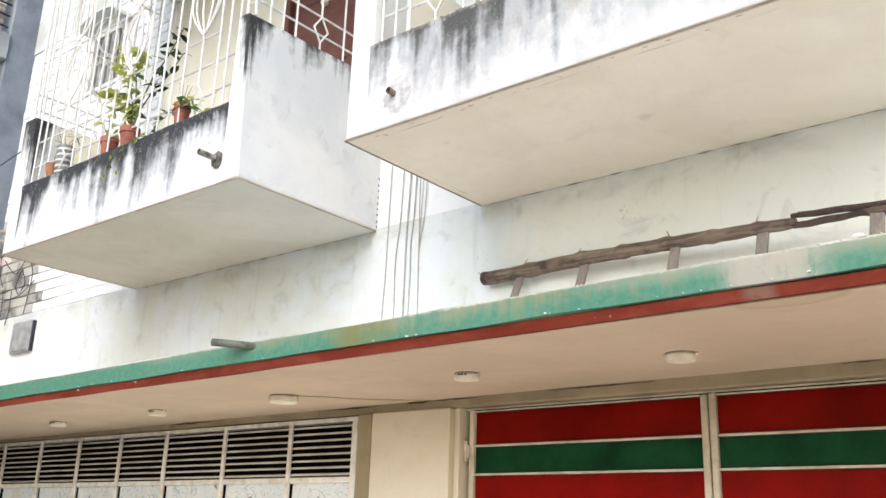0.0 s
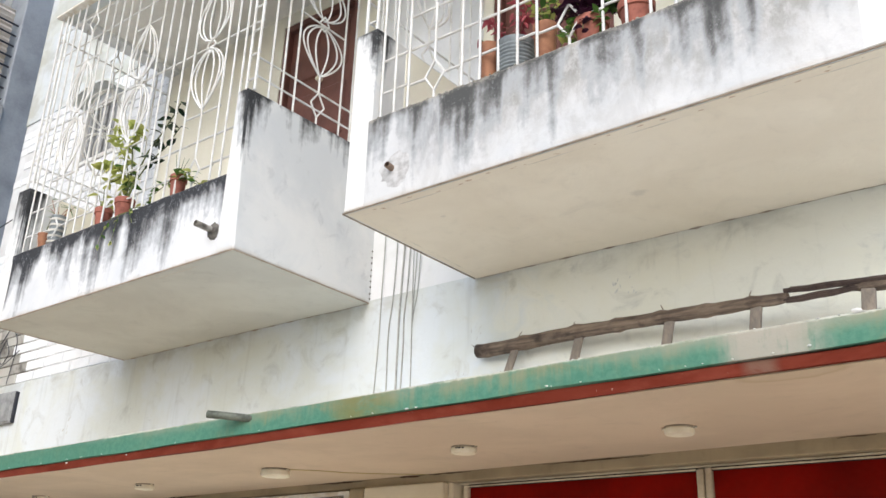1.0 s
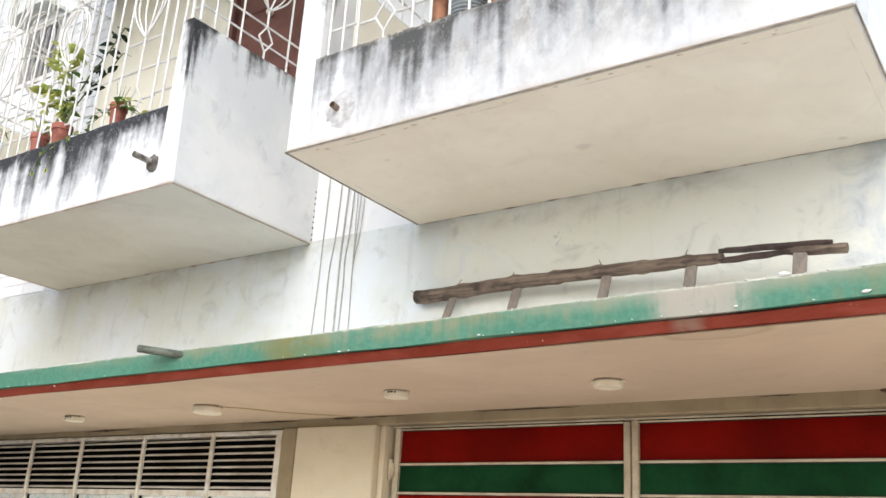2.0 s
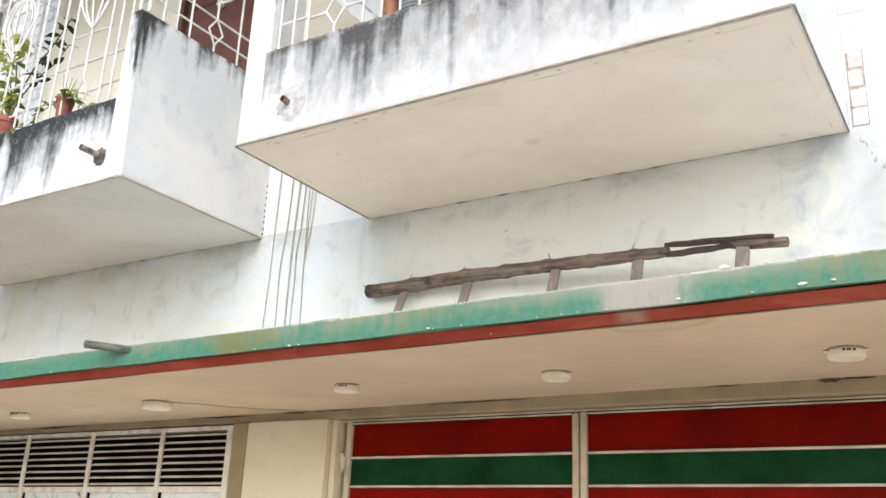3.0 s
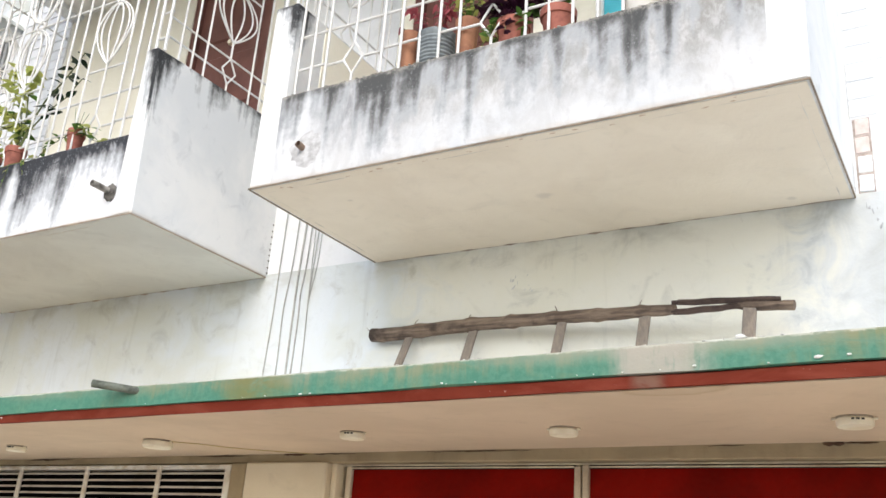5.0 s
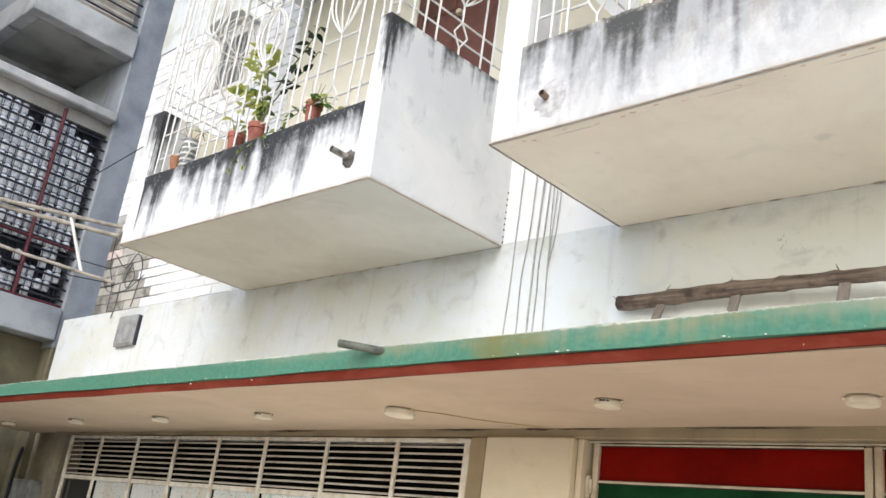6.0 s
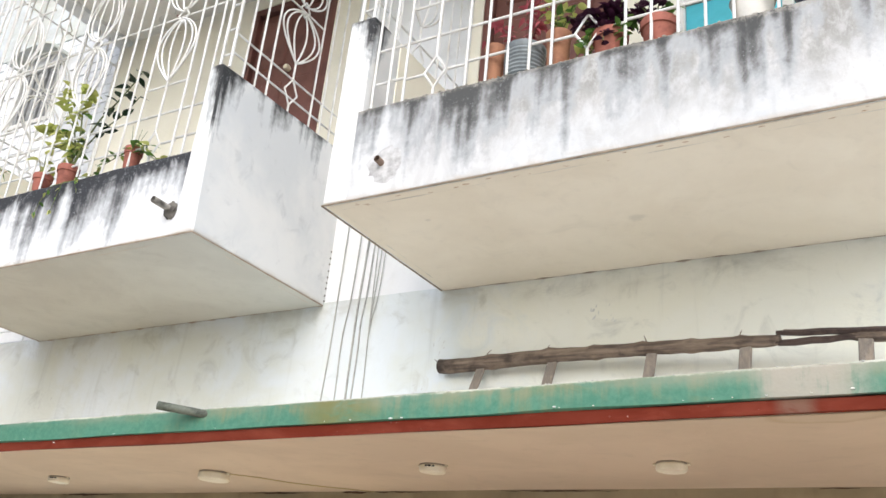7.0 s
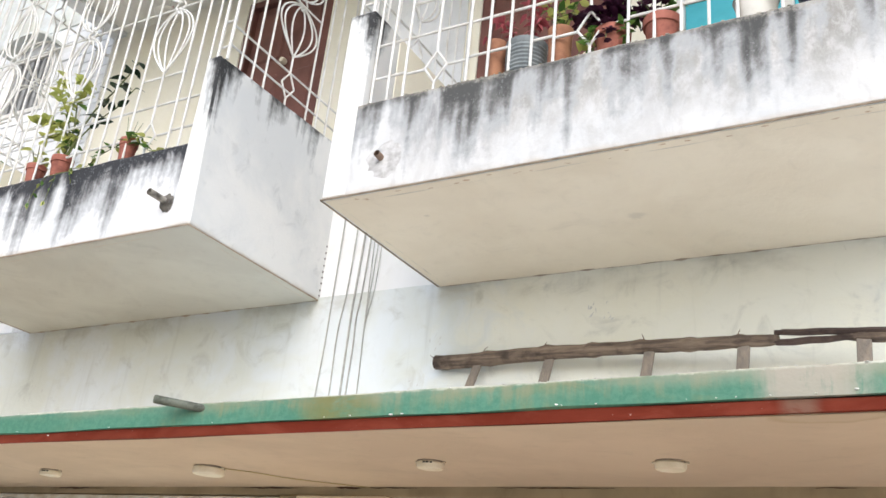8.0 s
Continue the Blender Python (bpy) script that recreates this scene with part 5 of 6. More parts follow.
def spray(e, kind, pts, count, size, rnd, first=0.2, lift=(-30, 45), both=True):
    """Leaves set alternately along a stem."""
    pts = [Vector(p) for p in pts]
    for k in range(count):
        s = first + (1 - first) * k / max(1, count - 1)
        f = s * (len(pts) - 1)
        i = min(int(f), len(pts) - 2)
        p = pts[i].lerp(pts[i + 1], f - i)
        leaf(e, kind, p, rnd.uniform(0, 360), rnd.uniform(*lift), size * rnd.uniform(0.7, 1.2), rnd.uniform(-35, 35))


def potted(x, y, r, h, material, style, label):
    e = thing("potted_plant", (x, y, (SILL2 if x > 0 else SILL) - 0.001), label, "potted plant", "balcony pots")
    pot(e, r, h, material, style)
    return e


rnd = random.Random(11)
# first balcony
e = potted(-2.605, -0.885, 0.040, 0.115, terracotta_pale, "tall", "small pale clay pot with a bare twig on a parapet")
stem(e, [(0, 0, 0.08), (0.01, 0, 0.15), (0.03, 0, 0.2)], 0.004, 0.002)
e = potted(-2.480, -0.88, 0.047, 0.20, grey_plastic, "ribbed", "ribbed grey plastic planter with dry stems on a parapet")
for k in range(5):
    part("stripe", lathe([(0.0425 + 0.001 * k, 0.022 + 0.036 * k), (0.0495 + 0.0006 * k, 0.024 + 0.036 * k), (0.0495 + 0.0006 * k, 0.036 + 0.036 * k), (0.0425 + 0.001 * k, 0.038 + 0.036 * k)], 20), white_plastic, e, "pale raised band", local=True)
for k in range(7):
    a = k * 0.9
    q = [(0, 0, 0.15), (0.03 * math.cos(a), 0.03 * math.sin(a), 0.22), (0.09 * math.cos(a), 0.06 * math.sin(a), 0.24 + 0.03 * (k % 3))]
    stem(e, q, 0.003, 0.0015, terracotta_pale)
    spray(e, "spike", q, 2, 0.08, rnd)
e = potted(-1.985, -0.885, 0.050, 0.125, terracotta, "rim", "round terracotta pot with a few lime leaves")
for k in range(5):
    a = k * 1.3
    q = [(0, 0, 0.1), (0.02 * math.cos(a), 0.02 * math.sin(a), 0.14), (0.05 * math.cos(a), 0.04 * math.sin(a), 0.17 + 0.015 * k)]
    stem(e, q, 0.003, 0.002)
    spray(e, "lime", q, 3, 0.055, rnd, 0.5)
e = potted(-1.785, -0.885, 0.055, 0.135, terracotta, "rim", "terracotta pot with a tall lime and dark leaved plant")
stems = ([(0, 0, 0.12), (0.0, 0, 0.26), (-0.05, -0.01, 0.40), (-0.14, -0.02, 0.52), (-0.16, -0.02, 0.66)],
         [(0, 0, 0.12), (-0.02, 0, 0.28), (-0.12, 0.0, 0.36), (-0.25, -0.01, 0.42), (-0.30, -0.01, 0.40)],
         [(0, 0, 0.12), (0.01, 0.0, 0.24), (-0.06, 0.01, 0.30), (-0.20, 0.0, 0.29)],
         [(0, 0, 0.12), (0.02, 0, 0.30), (-0.02, 0.0, 0.47), (0.02, 0.0, 0.58), (-0.06, 0.0, 0.64)])
for q in stems:
    stem(e, q, 0.006, 0.002)
    spray(e, "lime", q, 25, 0.063, rnd, 0.45)
    spray(e, "green", q[:3], 3, 0.075, rnd, 0.35)
q = [(0.01, 0, 0.12), (0.04, 0.02, 0.30), (0.10, 0.03, 0.42), (0.20, 0.04, 0.52), (0.28, 0.04, 0.60), (0.32, 0.05, 0.68)]
stem(e, q, 0.006, 0.003)
spray(e, "dark", q, 15, 0.082, rnd, 0.35, (-20, 30))
q = [(0.02, 0, 0.12), (0.06, 0.0, 0.22), (0.14, 0.02, 0.33), (0.27, 0.03, 0.40), (0.36, 0.04, 0.50)]
stem(e, q, 0.005, 0.003)
spray(e, "dark", q, 9, 0.09, rnd, 0.35, (-20, 30))
spray(e, "lime", [(0, 0, 0.12), (0.03, -0.02, 0.2), (0.0, 0, 0.3)], 6, 0.06, rnd)
e = potted(-1.305, -0.885, 0.045, 0.145, terracotta, "rim", "terracotta pot of trailing vine and thin spikes")
for k in range(4):
    a = radians(60 + 25 * k)
    q = [(0, 0, 0.1), (0.04 * math.cos(a), 0, 0.17), (0.10 * math.cos(a), 0.01, 0.24 + 0.02 * k)]
    stem(e, q, 0.0025, 0.0012)
for q in ([(0.02, 0, 0.1), (0.10, -0.01, 0.12), (0.17, -0.02, 0.05), (0.24, -0.02, 0.02)], [(-0.02, 0, 0.1), (-0.10, 0, 0.13), (-0.2, 0, 0.10), (-0.28, 0, 0.05)], [(0, -0.02, 0.1), (0.06, -0.05, 0.13), (0.14, -0.03, 0.12)]):
    stem(e, q, 0.003, 0.0015)
    spray(e, "green", q, 8, 0.055, rnd, 0.2)
    spray(e, "lime", q, 4, 0.05, rnd, 0.3)
vine = thing("trailing_vine", (-1.78, -B - 0.01, 3.58), "small green vine hanging down over the parapet", "vine")
for q in ([(0.14, 0.03, 0.075), (0.10, -0.012, 0.05), (0.09, -0.014, -0.02), (0.075, -0.014, -0.10)], [(0.10, 0.03, 0.075), (0.03, -0.012, 0.045), (-0.03, -0.014, -0.03), (-0.05, -0.014, -0.09)], [(0.25, 0.03, 0.075), (0.20, -0.012, 0.06), (0.22, -0.014, 0.0)]):
    stem(vine, q, 0.0025, 0.0015)
    spray(vine, "green", q, 4, 0.032, rnd, 0.15, (-80, -20))
    spray(vine, "lime", q, 2, 0.032, rnd, 0.5, (-80, -20))

# second balcony
e = potted(0.670, -0.85, 0.040, 0.215, terracotta_pale, "tall", "tall slim clay pot on a balcony ledge")
stem(e, [(0, 0, 0.19), (-0.02, 0, 0.24), (-0.05, 0, 0.27)], 0.003, 0.002)
spray(e, "red", [(0, 0, 0.2), (-0.05, 0, 0.27)], 5, 0.05, rnd, 0.3)
e = potted(0.800, -0.845, 0.078, 0.17, grey_plastic, "ribbed", "ribbed grey bucket with a red leaved plant")
for q in ([(0, 0, 0.15), (-0.01, 0, 0.30), (0.0, 0, 0.44), (0.01, 0, 0.52)], [(0.01, 0, 0.15), (0.05, 0, 0.3), (0.06, 0.01, 0.44)], [(0, 0, 0.15), (-0.08, 0, 0.28), (-0.15, 0, 0.36)], [(0, 0, 0.15), (0.05, -0.03, 0.24), (0.08, -0.03, 0.27)]):
    stem(e, q, 0.004, 0.002, door_wood)
    spray(e, "red", q, 24, 0.056, rnd, 0.35, (-45, 40))
e = potted(0.940, -0.85, 0.047, 0.20, terracotta_pale, "tall", "slim clay pot with lime and green leaves")
for k in range(4):
    a = k * 1.6
    q = [(0, 0, 0.18), (0.03 * math.cos(a), 0.03 * math.sin(a), 0.26), (0.07 * math.cos(a), 0.04 * math.sin(a), 0.32 + 0.02 * k)]
    stem(e, q, 0.004, 0.002)
    spray(e, "lime", q, 7, 0.046, rnd, 0.3)
    spray(e, "green", q, 4, 0.046, rnd, 0.3)
e = potted(1.150, -0.86, 0.066, 0.13, terracotta, "rim", "terracotta pot with a dense purple coleus")
for k in range(13):
    a = k * 2.4
    rr = 0.03 + 0.012 * (k % 5)
    q = [(0, 0, 0.12), (rr * math.cos(a), rr * 0.7 * math.sin(a), 0.19), (rr * 2.0 * math.cos(a), rr * 1.2 * math.sin(a), 0.20 + 0.012 * (k % 6))]
    stem(e, q, 0.003, 0.002)
    spray(e, "purple", q, 18, 0.050, rnd, 0.15)
for k in range(5):
    a = radians(150 + 40 * k)
    q = [(0, 0, 0.12), (0.08 * math.cos(a), 0.06 * math.sin(a), 0.13), (0.13 * math.cos(a), 0.07 * math.sin(a), 0.06)]
    stem(e, q, 0.003, 0.002)
    spray(e, "lime" if k == 1 else ("purple" if k % 2 else "green"), q, 12, 0.042, rnd, 0.3)
e = potted(1.330, -0.85, 0.068, 0.135, terracotta, "rim", "wide terracotta pot with purple and green leaves")
for k in range(7):
    a = k * 1.1
    q = [(0, 0, 0.12), (0.05 * math.cos(a) - 0.03, 0.05 * math.sin(a), 0.18), (0.09 * math.cos(a) - 0.04, 0.05 * math.sin(a), 0.19 + 0.02 * (k % 3))]
    stem(e, q, 0.003, 0.002)
    spray(e, "purple" if k % 3 else "green", q, 8, 0.044, rnd, 0.35)
e = potted(1.650, -0.848, 0.073, 0.175, white_plastic, "bucket", "large cream plastic bucket planter tied with rope")
part("rope", tube([(0.0735 * math.cos(t), 0.0735 * math.sin(t), 0.125 + 0.004 * math.sin(3 * t)) for t in (2 * math.pi * k / 24 for k in range(24))], 0.004, 5, closed=True), cable_grey, e, "grey rope round the bucket", local=True)
for k in range(8):
    a = k * 0.8
    q = [(0.02 * math.cos(a), 0.02 * math.sin(a), 0.155), (0.04 * math.cos(a), 0.03 * math.sin(a), 0.34), (0.09 * math.cos(a), 0.05 * math.sin(a), 0.48 + 0.03 * (k % 3))]
    stem(e, q, 0.004, 0.002)
    spray(e, "blade", q, 6, 0.13, rnd, 0.4)
    spray(e, "green", q, 3, 0.08, rnd, 0.6)
e = potted(1.845, -0.85, 0.062, 0.135, navy_plastic, "bucket", "dark navy plastic pot with grassy green leaves")
for k in range(9):
    a = k * 0.7
    q = [(0.03 * math.cos(a), 0.03 * math.sin(a), 0.13), (0.05 * math.cos(a), 0.04 * math.sin(a), 0.22), (0.12 * math.cos(a), 0.05 * math.sin(a), 0.27 + 0.02 * (k % 4))]
    stem(e, q, 0.003, 0.002)
    spray(e, "lime" if k % 2 else "green", q, 4, 0.075, rnd, 0.4)
hang = thing("hanging_plant", (1.17, -0.45, CEIL), "leafy plant hanging from the balcony ceiling", "hanging plant")
stem(hang, [(0, 0, 0), (0, 0, -0.5), (0.01, 0, -0.9)], 0.003, 0.003, cable_grey)
for k in range(7):
    a = k * 0.9
    q = [(0, 0, -0.78), (0.05 * math.cos(a), 0.05 * math.sin(a), -0.82), (0.08 * math.cos(a), 0.08 * math.sin(a), -0.98)]
    stem(hang, q, 0.003, 0.002)
    spray(hang, "green", q, 6, 0.09, rnd, 0.2, (-80, 0))
orn = thing("hanging_ornament", (-1.88, -0.42, CEIL), "white hanging ornament with a red flower", "ornament")
stem(orn, [(0, 0, 0), (0, 0, -0.42)], 0.002, 0.002, cable_grey)
part("dish", lathe([(0, -0.44), (0.05, -0.435), (0.08, -0.42), (0.085, -0.412), (0.05, -0.425), (0, -0.43)], 16), white_plastic, orn, local=True)
for k in range(6):
    leaf(orn, "red", (0.02, 0, -0.41), k * 60, 50, 0.05)


# ---- neighbouring building beyond the gap ----
NX = -5.72
nb = thing("neighbour_building", (NX - 1.0, -1.5, 0.0), "grey concrete neighbouring house with barred openings", "building")
part("column", rough_up(box(NX - 0.35, NX, 0.0, 0.42, 3.0, 11.0, 0.01), 5, 0.004), nb_column, nb, "blue-grey painted corner column")
# dark colour stands in for the shade low in the passage
part("column_base", rough_up(box(NX - 0.35, NX, 0.0, 0.42, 0.0, 3.0, 0.01), 4, 0.004), passage_shade, nb, "column base coloured dark brown for the passage shade")
part("column", rough_up(box(NX - 0.35, NX, -3.3, -3.0, 0.0, 11.0, 0.01), 4, 0.004), nb_column, nb, "blue-grey painted column")
part("parapet", rough_up(box(NX - 0.12, NX + 0.03, -1.0, 0.0, 5.87, 6.14, 0.008), 4, 0.006), nb_concrete, nb, "concrete balcony edge")
part("parapet", rough_up(box(NX - 1.18, NX - 0.12, -1.0, -0.88, 5.87, 6.14, 0.008), 4, 0.006), nb_concrete, nb, "concrete balcony edge")
part("upper_wall", box(NX - 1.3, NX - 1.18, -9.0, 0.42, 7.6, 11.0), nb_concrete, nb)
# two blocks out of view, added to keep light off the left end
part("shop_front", rough_up(box(NX - 0.25, NX + 0.85, -8.0, -2.0, 0.0, 3.1, 0.01), 3, 0.006), nb_under, nb, "unseen dark block added to cut light from the left")
part("street_wing", rough_up(box(NX - 1.3, NX - 0.25, -9.0, -3.3, 0.0, 11.0, 0.01), 4, 0.006), nb_concrete, nb, "unseen grey block added to cut skylight from the left")
part("floor_slab", box(NX - 1.3, NX - 0.12, -0.99, 0.0, 5.872, 6.0), nb_under, nb, "dark grey slab underside")
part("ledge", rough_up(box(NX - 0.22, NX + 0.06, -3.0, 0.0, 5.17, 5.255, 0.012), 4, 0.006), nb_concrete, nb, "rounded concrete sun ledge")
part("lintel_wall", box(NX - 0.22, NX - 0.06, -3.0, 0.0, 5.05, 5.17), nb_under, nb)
part("back_wall", box(NX - 1.3, NX - 1.18, -3.3, 0.42, 0.0, 7.6), nb_concrete, nb)
part("return_wall", box(NX - 1.18, NX - 0.36, 0.0, 0.12, 3.36, 7.6), nb_concrete, nb, "stained return wall")
part("floor_beam", rough_up(box(NX - 0.2, NX + 0.02, -3.0, -0.002, 3.06, 3.345, 0.008), 4, 0.005), nb_column, nb, "blue-grey concrete floor beam")
part("floor_slab", box(NX - 1.18, NX - 0.2, -3.0, 0.30, 3.2, 3.34), nb_under, nb)
part("ground_wall", box(NX - 0.35, NX - 0.22, -3.0, 0.0, 0.0, 3.06), passage_shade, nb, "yellowish ground floor wall with the passage shade in its colour")
BARH = mesh_of("window_bar", tube([(0, -3.0, 0), (0, -0.0, 0)], 0.0105, 6), bar_dark)
for k in range(17):
    ob = new("window_bar", BARH)
    ob.parent = nb
    ob.matrix_basis = Matrix.Translation(Vector((NX - 0.04, 0, 3.42 + k * 0.098)) - base_of(nb))
BARV = mesh_of("window_bar", tube([(0, 0, 3.345), (0, 0, 5.05)], 0.003, 6), bar_dark)
for k in range(26):
    ob = new("window_bar", BARV)
    ob.parent = nb
    ob.matrix_basis = Matrix.Translation(Vector((NX - 0.055, -0.06 - k * 0.075, 0)) - base_of(nb))
for y in (-0.44, -1.30):
    part("red_post", tube([(NX - 0.015, y, 3.345), (NX - 0.015, y - 0.01, 5.12)], 0.018, 8), red_oxide, nb, "red oxide steel post")
for z in (3.885, 3.36):
    part("red_rail", tube([(NX - 0.015, -2.9, z), (NX - 0.015, -0.02, z)], 0.014, 8), red_oxide, nb, "red oxide steel rail")

# stacked pale bottles behind the bars
bottle_bm = lathe([(0, 0), (0.033, 0), (0.0372, 0.008), (0.0372, 0.080), (0.030, 0.089), (0.018, 0.091), (0.018, 0.096), (0, 0.096)], 8)
bottle_mat = plain("clear_plastic_bottle", (0.82, 0.86, 0.92), (0.50, 0.54, 0.60), 30, 90, 0.2, 0.05, specular=0.6, vary=0.6)
BOTTLE = mesh_of("bottle", bottle_bm, bottle_mat)
rack = thing("bottle_rack", (NX - 0.13, -0.9, 3.85), "rows of pale plastic bottles stacked behind window bars", "bottle rack")
rr = random.Random(3)
for row in range(-5, 12):
    for k in range(22):
        if row < 0 and rr.random() < 0.55:
            continue
        y = -0.10 - 0.075 * k
        if row == 11 and (k < 3 or 6 < k < 9):
            continue
        if row == 10 and k in (0, 7):
            continue
        ob = new("bottle", BOTTLE)
        ob.parent = rack
        ob.matrix_basis = Matrix.Translation(Vector((NX - 0.095 + rr.uniform(-0.008, 0.008), y + rr.uniform(-0.006, 0.006), 3.86 + row * 0.098)) - base_of(rack))
# near-black sheet stands in for the shaded depth behind the bottles
part("dark_backing", box(NX - 0.24, NX - 0.18, -2.2, -0.02, 3.345, 5.05), bar_dark, rack)
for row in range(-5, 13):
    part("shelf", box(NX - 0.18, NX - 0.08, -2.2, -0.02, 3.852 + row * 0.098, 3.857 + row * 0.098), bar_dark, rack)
grid = thing("lower_screen", (NX - 0.1, -0.9, 3.36), "dark wire screen below the bottle rack", "screen")
for k in range(22):
    part("wire", tube([(NX - 0.09, -0.08 - k * 0.09, 3.35), (NX - 0.09, -0.08 - k * 0.09, 3.79)], 0.005, 5), bar_dark, grid)
for k in range(7):
    part("wire", tube([(NX - 0.095, -2.1, 3.40 + k * 0.06), (NX - 0.095, -0.04, 3.40 + k * 0.06)], 0.005, 5), bar_dark, grid)

# upper floor screen of corrugated sheet with bars
scr = thing("balcony_screen", (NX - 0.05, -0.7, 6.14), "corrugated metal screen behind dark balcony bars", "screen")
bm = bmesh.new()
ny = 60
prev = None
for k in range(ny + 1):
    z = 6.14 + 1.1 * k / ny
    x = NX - 0.06 + 0.012 * math.sin(k * 1.9)
    cur = [bm.verts.new((x, -0.62, z)), bm.verts.new((x, -0.06, z)), bm.verts.new((x - 0.006, -0.06, z)), bm.verts.new((x - 0.006, -0.62, z))]
    if prev:
        for j in range(4):
            bm.faces.new((prev[j], prev[(j + 1) % 4], cur[(j + 1) % 4], cur[j]))
    prev = cur
part("sheet", bm, louvre_metal, scr)
for k in range(8):
    part("bar", tube([(NX - 0.02, -3.0, 6.22 + 0.12 * k), (NX - 0.02, -0.02, 6.22 + 0.12 * k)], 0.010, 6), bar_dark, scr)
part("post", tube([(NX - 0.02, -0.72, 6.14), (NX - 0.02, -0.72, 7.2)], 0.025, 8), red_oxide, scr, "red oxide post")

# poles tied between the neighbour's bars and the brick wall
poles = thing("pole_bracket", (-5.4, -0.5, 3.8), "pale wooden poles tied across the gap between two houses", "poles")
for p0, p1, r, m in (((NX + 0.05, -0.98, 4.06), (-4.93, -0.03, 3.985), 0.018, bamboo_pale), ((NX + 0.05, -0.90, 4.02), (-4.94, -0.03, 3.905), 0.020, bamboo_pale),
                     ((NX + 0.05, -0.78, 3.70), (-4.82, -0.03, 3.48), 0.014, bamboo_pale), ((-5.2, -0.363, 4.01), (-5.045, -0.22, 3.54), 0.014, steel_white)):
    n = 8
    p = [Vector(p0).lerp(Vector(p1), k / n) + Vector((0, 0, 0.008 * noise.noise(Vector((k * 0.7, p0[2], 0))))) for k in range(n + 1)]
    part("pole", tube(p, r, 8), m, poles)
for y, z in ((-0.9, 4.04), (-0.72, 3.69)):
    part("lashing", lathe([(0.0, -0.03), (0.032, -0.028), (0.036, 0.0), (0.03, 0.03), (0, 0.032)], 9, centre=(NX + 0.07, y, z)), bamboo_pale, poles)
for k, (za, zb) in enumerate(((3.72, 3.50), (3.9, 3.62), (4.35, 4.75))):
    solid("slack_cable", tube([(-5.62, -0.3, za), (-5.3, -0.2, (za + zb) / 2 - 0.06), (-4.95, -0.02, zb)], 0.005, 5), bar_dark, "dark slack cable across the gap", "cable", group="gap cables")
for k, q in enumerate(([(-5.0, 3.92), (-4.98, 3.66), (-4.86, 3.46), (-4.84, 3.24)], [(-4.93, 3.75), (-4.70, 3.60), (-4.55, 3.70), (-4.42, 3.56), (-4.46, 3.24)], [(-5.06, 3.55), (-4.9, 3.42), (-4.62, 3.40), (-4.36, 3.50)], [(-4.60, 3.62), (-4.52, 3.50), (-4.60, 3.42), (-4.66, 3.5), (-4.60, 3.62)], [(-4.72, 3.46), (-4.71, 3.3), (-4.74, 3.18)])):
    solid("loose_cable", tube(slack(q), 0.0035, 5), bar_dark, "dark loose cable on weathered brickwork", "cable", group="loose cables")


# ---- brick walls ----
def back_wall(name, spans, label, y=0.007, material=None):
    bm = bmesh.new()
    for x0, x1, z0, z1 in spans:
        box(x0, x1, y, 0.2, z0, z1, bm=bm)
    return solid(name, bm, material or mortar, label, "wall", "structure")


wl = back_wall("wall_brick_left", [(-5.12, -4.08, 3.235, 7.5), (-3.565, L0, 3.235, 7.5), (-4.08, -3.565, 3.235, 5.00), (-4.08, -3.565, 5.535, 7.5)],
               "unplastered brick wall, whitewashed, grey and worn at its end")
wr = back_wall("wall_brick_right", [(R1, 6.0, 3.235, 7.5)], "unplastered brick wall under bright whitewash", 0.003, mortar_white)


def brick_mesh(length, material, name="brick"):
    return mesh_of(name, box(0.004, length - 0.004, 0.0, 0.03, 0.004, 0.076, 0.004), material)


HALF, WHOLE = {}, {}
for key, m in (("white", brick_paint), ("grey", brick_grey), ("bare", brick_bare)):
    WHOLE[key], HALF[key] = brick_mesh(0.25, m), brick_mesh(0.125, m)


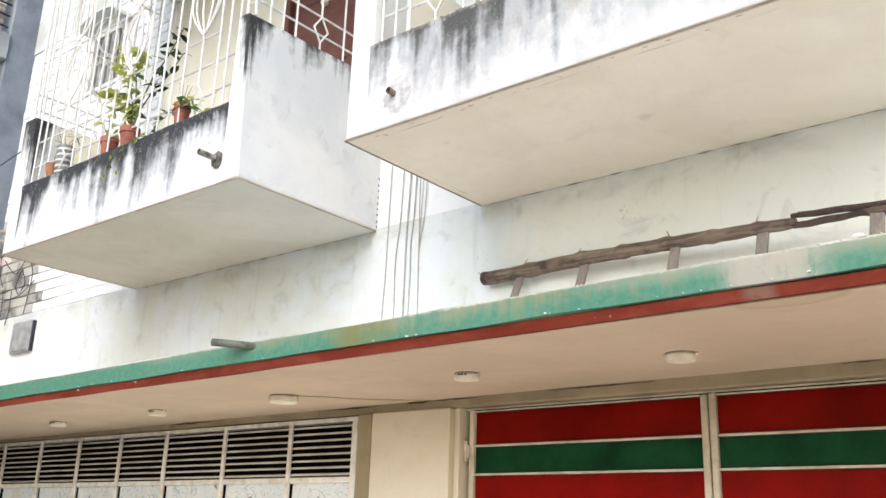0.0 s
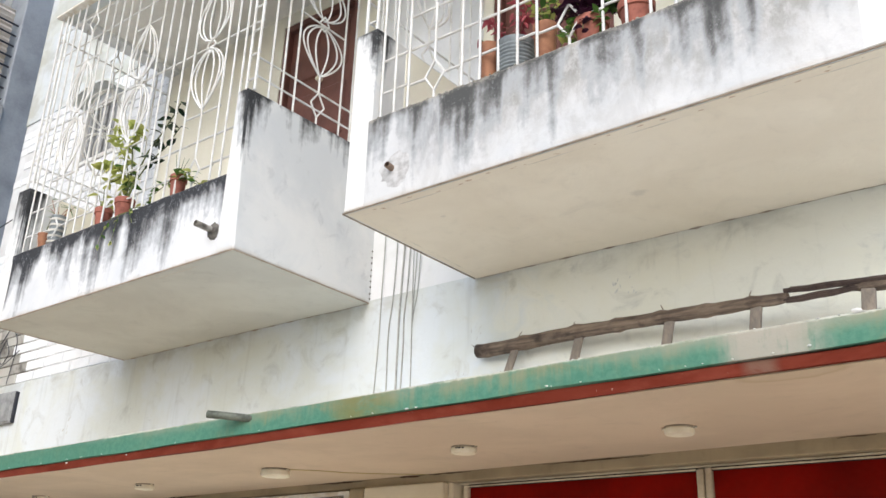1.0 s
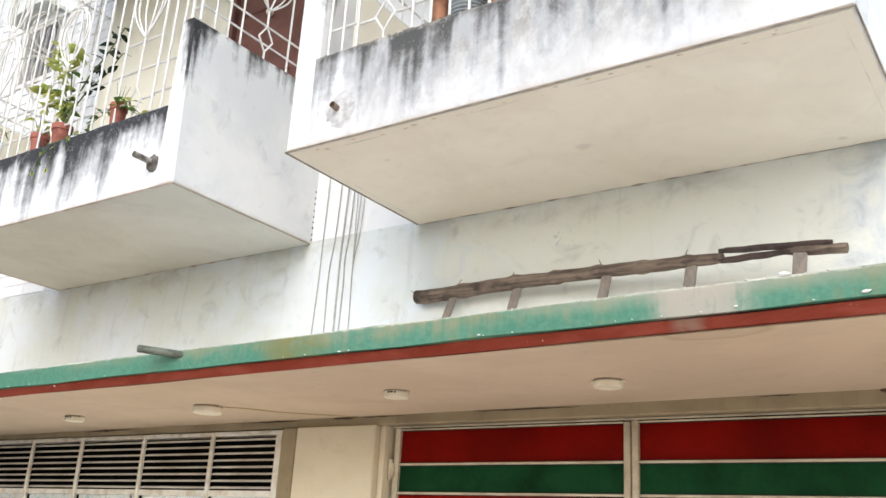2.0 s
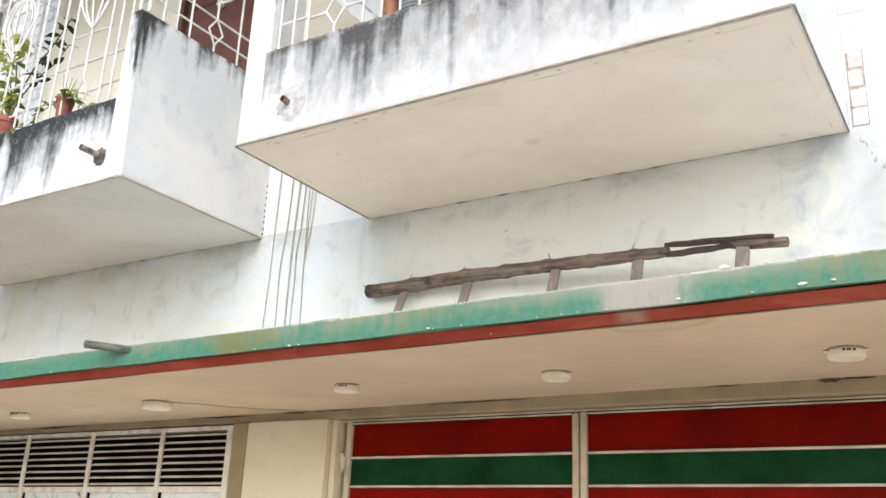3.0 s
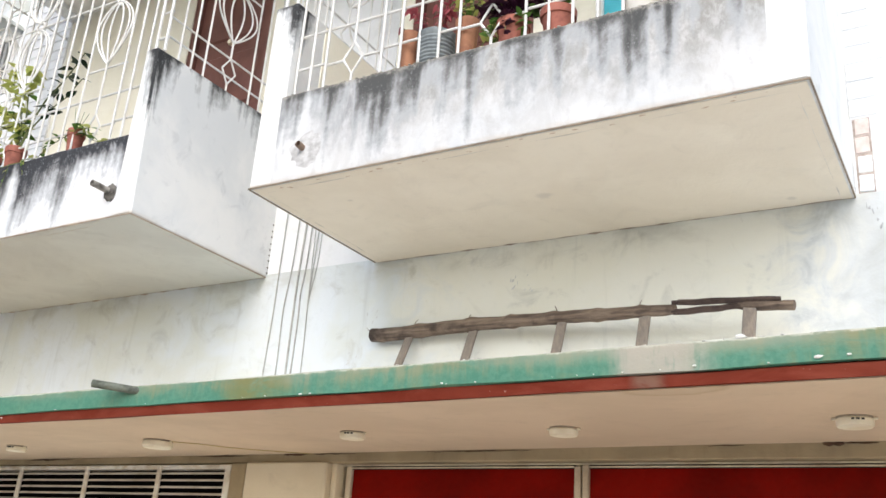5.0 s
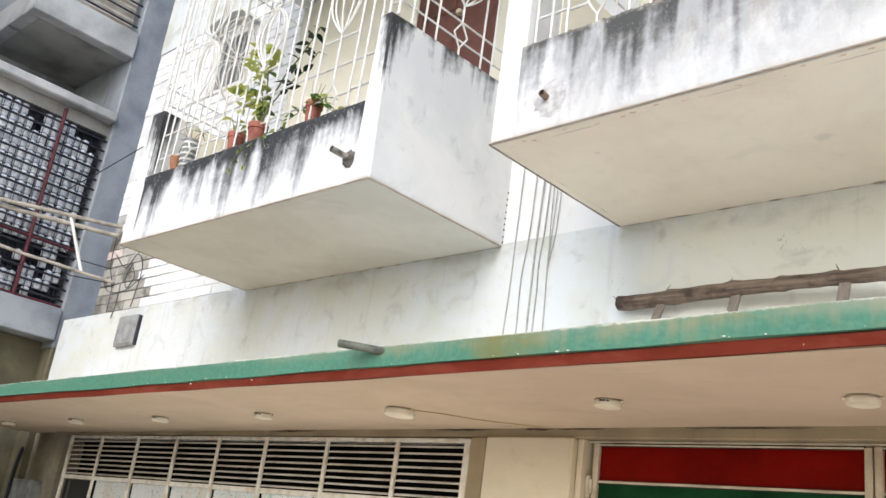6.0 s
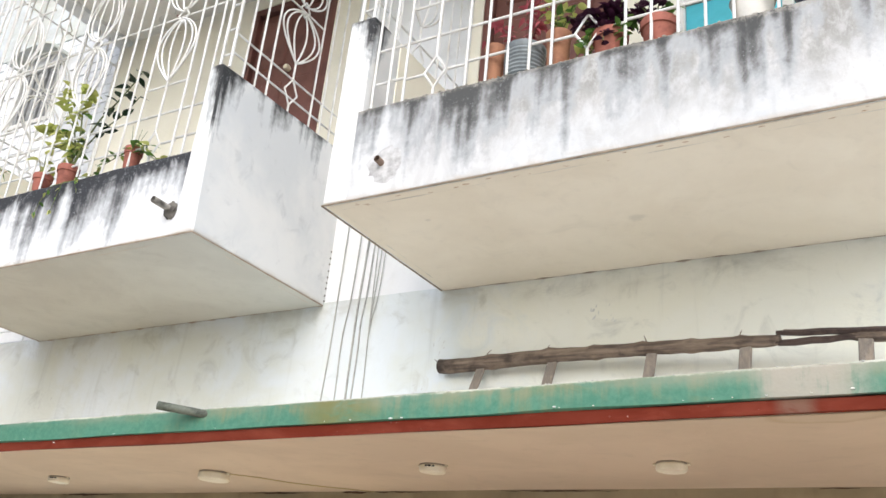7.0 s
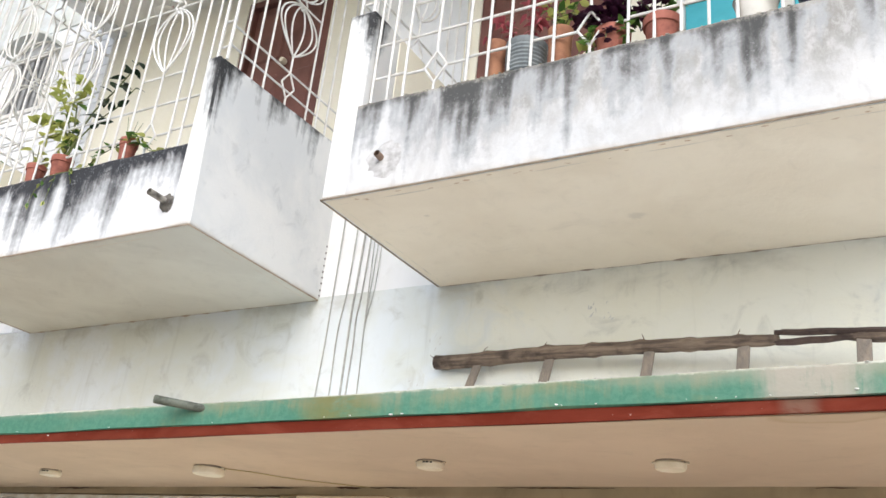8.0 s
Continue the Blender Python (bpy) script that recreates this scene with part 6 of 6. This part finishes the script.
def lay(parent, x0, x1, z0, rows, pick, skip):
    for row in range(rows):
        z = z0 + 0.08 * row
        x = x0 - (0.125 if row % 2 else 0.0)
        while x < x1 - 0.05:
            a, b = max(x, x0), min(x + 0.25, x1)
            if b - a > 0.06 and not skip(a, b, z):
                full = b - a > 0.2
                ob = new("brick", (WHOLE if full else HALF)[pick((a + b) / 2, z)])
                ob.parent = parent
                ob.matrix_basis = Matrix.Translation((a, rr.uniform(-0.004, 0.003), z)) @ pose(0, 0, 0, 0, rr.uniform(-0.6, 0.6), rr.uniform(-0.8, 0.8)) @ Matrix.Diagonal(((b - a) / (0.25 if full else 0.125), 1, 1, 1))
            x += 0.25


def pick_left(x, z):
    edge = -4.2 + 0.5 * noise.noise(Vector((x * 1.3, 0, z * 2.0)))
    if x < -4.9 and z < 3.75 and rr.random() < 0.5:
        return "bare" if rr.random() < 0.3 else "grey"
    return "grey" if x < edge and z < 3.82 + 0.25 * noise.noise(Vector((x * 2, 4, 0))) else "white"


lay(wl, -5.12, L0 - 0.01, 3.24, 31, pick_left, lambda a, b, z: (b > -4.09 and a < -3.555 and 4.92 < z < 5.54) or (a < -5.05 and rr.random() < 0.35))
lay(wr, R1 + 0.115, 3.75, 3.24, 16, lambda x, z: "white", lambda a, b, z: False)
# broken edge of the brickwork beside the balcony, with dark open joints
part("open_joint", rough_up(box(R1 + 0.010, R1 + 0.072, 0.0015, 0.01, 3.236, 3.555), 2, 0.001, 20), joint_grey, wr, "dark raked-out joint")
for row in range(16):
    z = 3.24 + 0.08 * row
    kind = "bare" if row in (2, 3) else "white"
    ob = new("brick", HALF[kind])
    ob.parent = wr
    broken = row < 4
    ob.matrix_basis = Matrix.Translation((R1 + (0.014 if broken else 0.002) + rr.uniform(-0.003, 0.003), rr.uniform(-0.006, -0.002), z)) @ pose(0, 0, 0, 0, rr.uniform(-2, 2) if broken else 0, 0) @ Matrix.Diagonal((0.43 if broken else 0.86, 1, 0.96 if broken else 1, 1))
for x, z, h in ((2.443, 3.344, 0.085), (2.436, 3.49, 0.07), (2.347, 3.275, 0.04), (2.56, 3.43, 0.08), (2.575, 3.29, 0.07), (2.70, 3.35, 0.06)):
    part("open_joint", rough_up(box(x - 0.0025, x + 0.003, -0.0085, 0.004, z - h / 2, z + h / 2), 2, 0.0015, 40), joint_grey, wr, "dark raked-out joint")
solid("wall_upper_render", box(-5.12, L0 - 0.012, -0.004, 0.006, 5.725, 7.5), wall_plaster, "whitewashed wall above the brickwork", "wall", "structure")
solid("wall_upper_render_right", box(R1, 6.0, -0.004, 0.006, 4.55, 7.5), wall_plaster, "whitewashed wall above the brickwork", "wall", "structure")
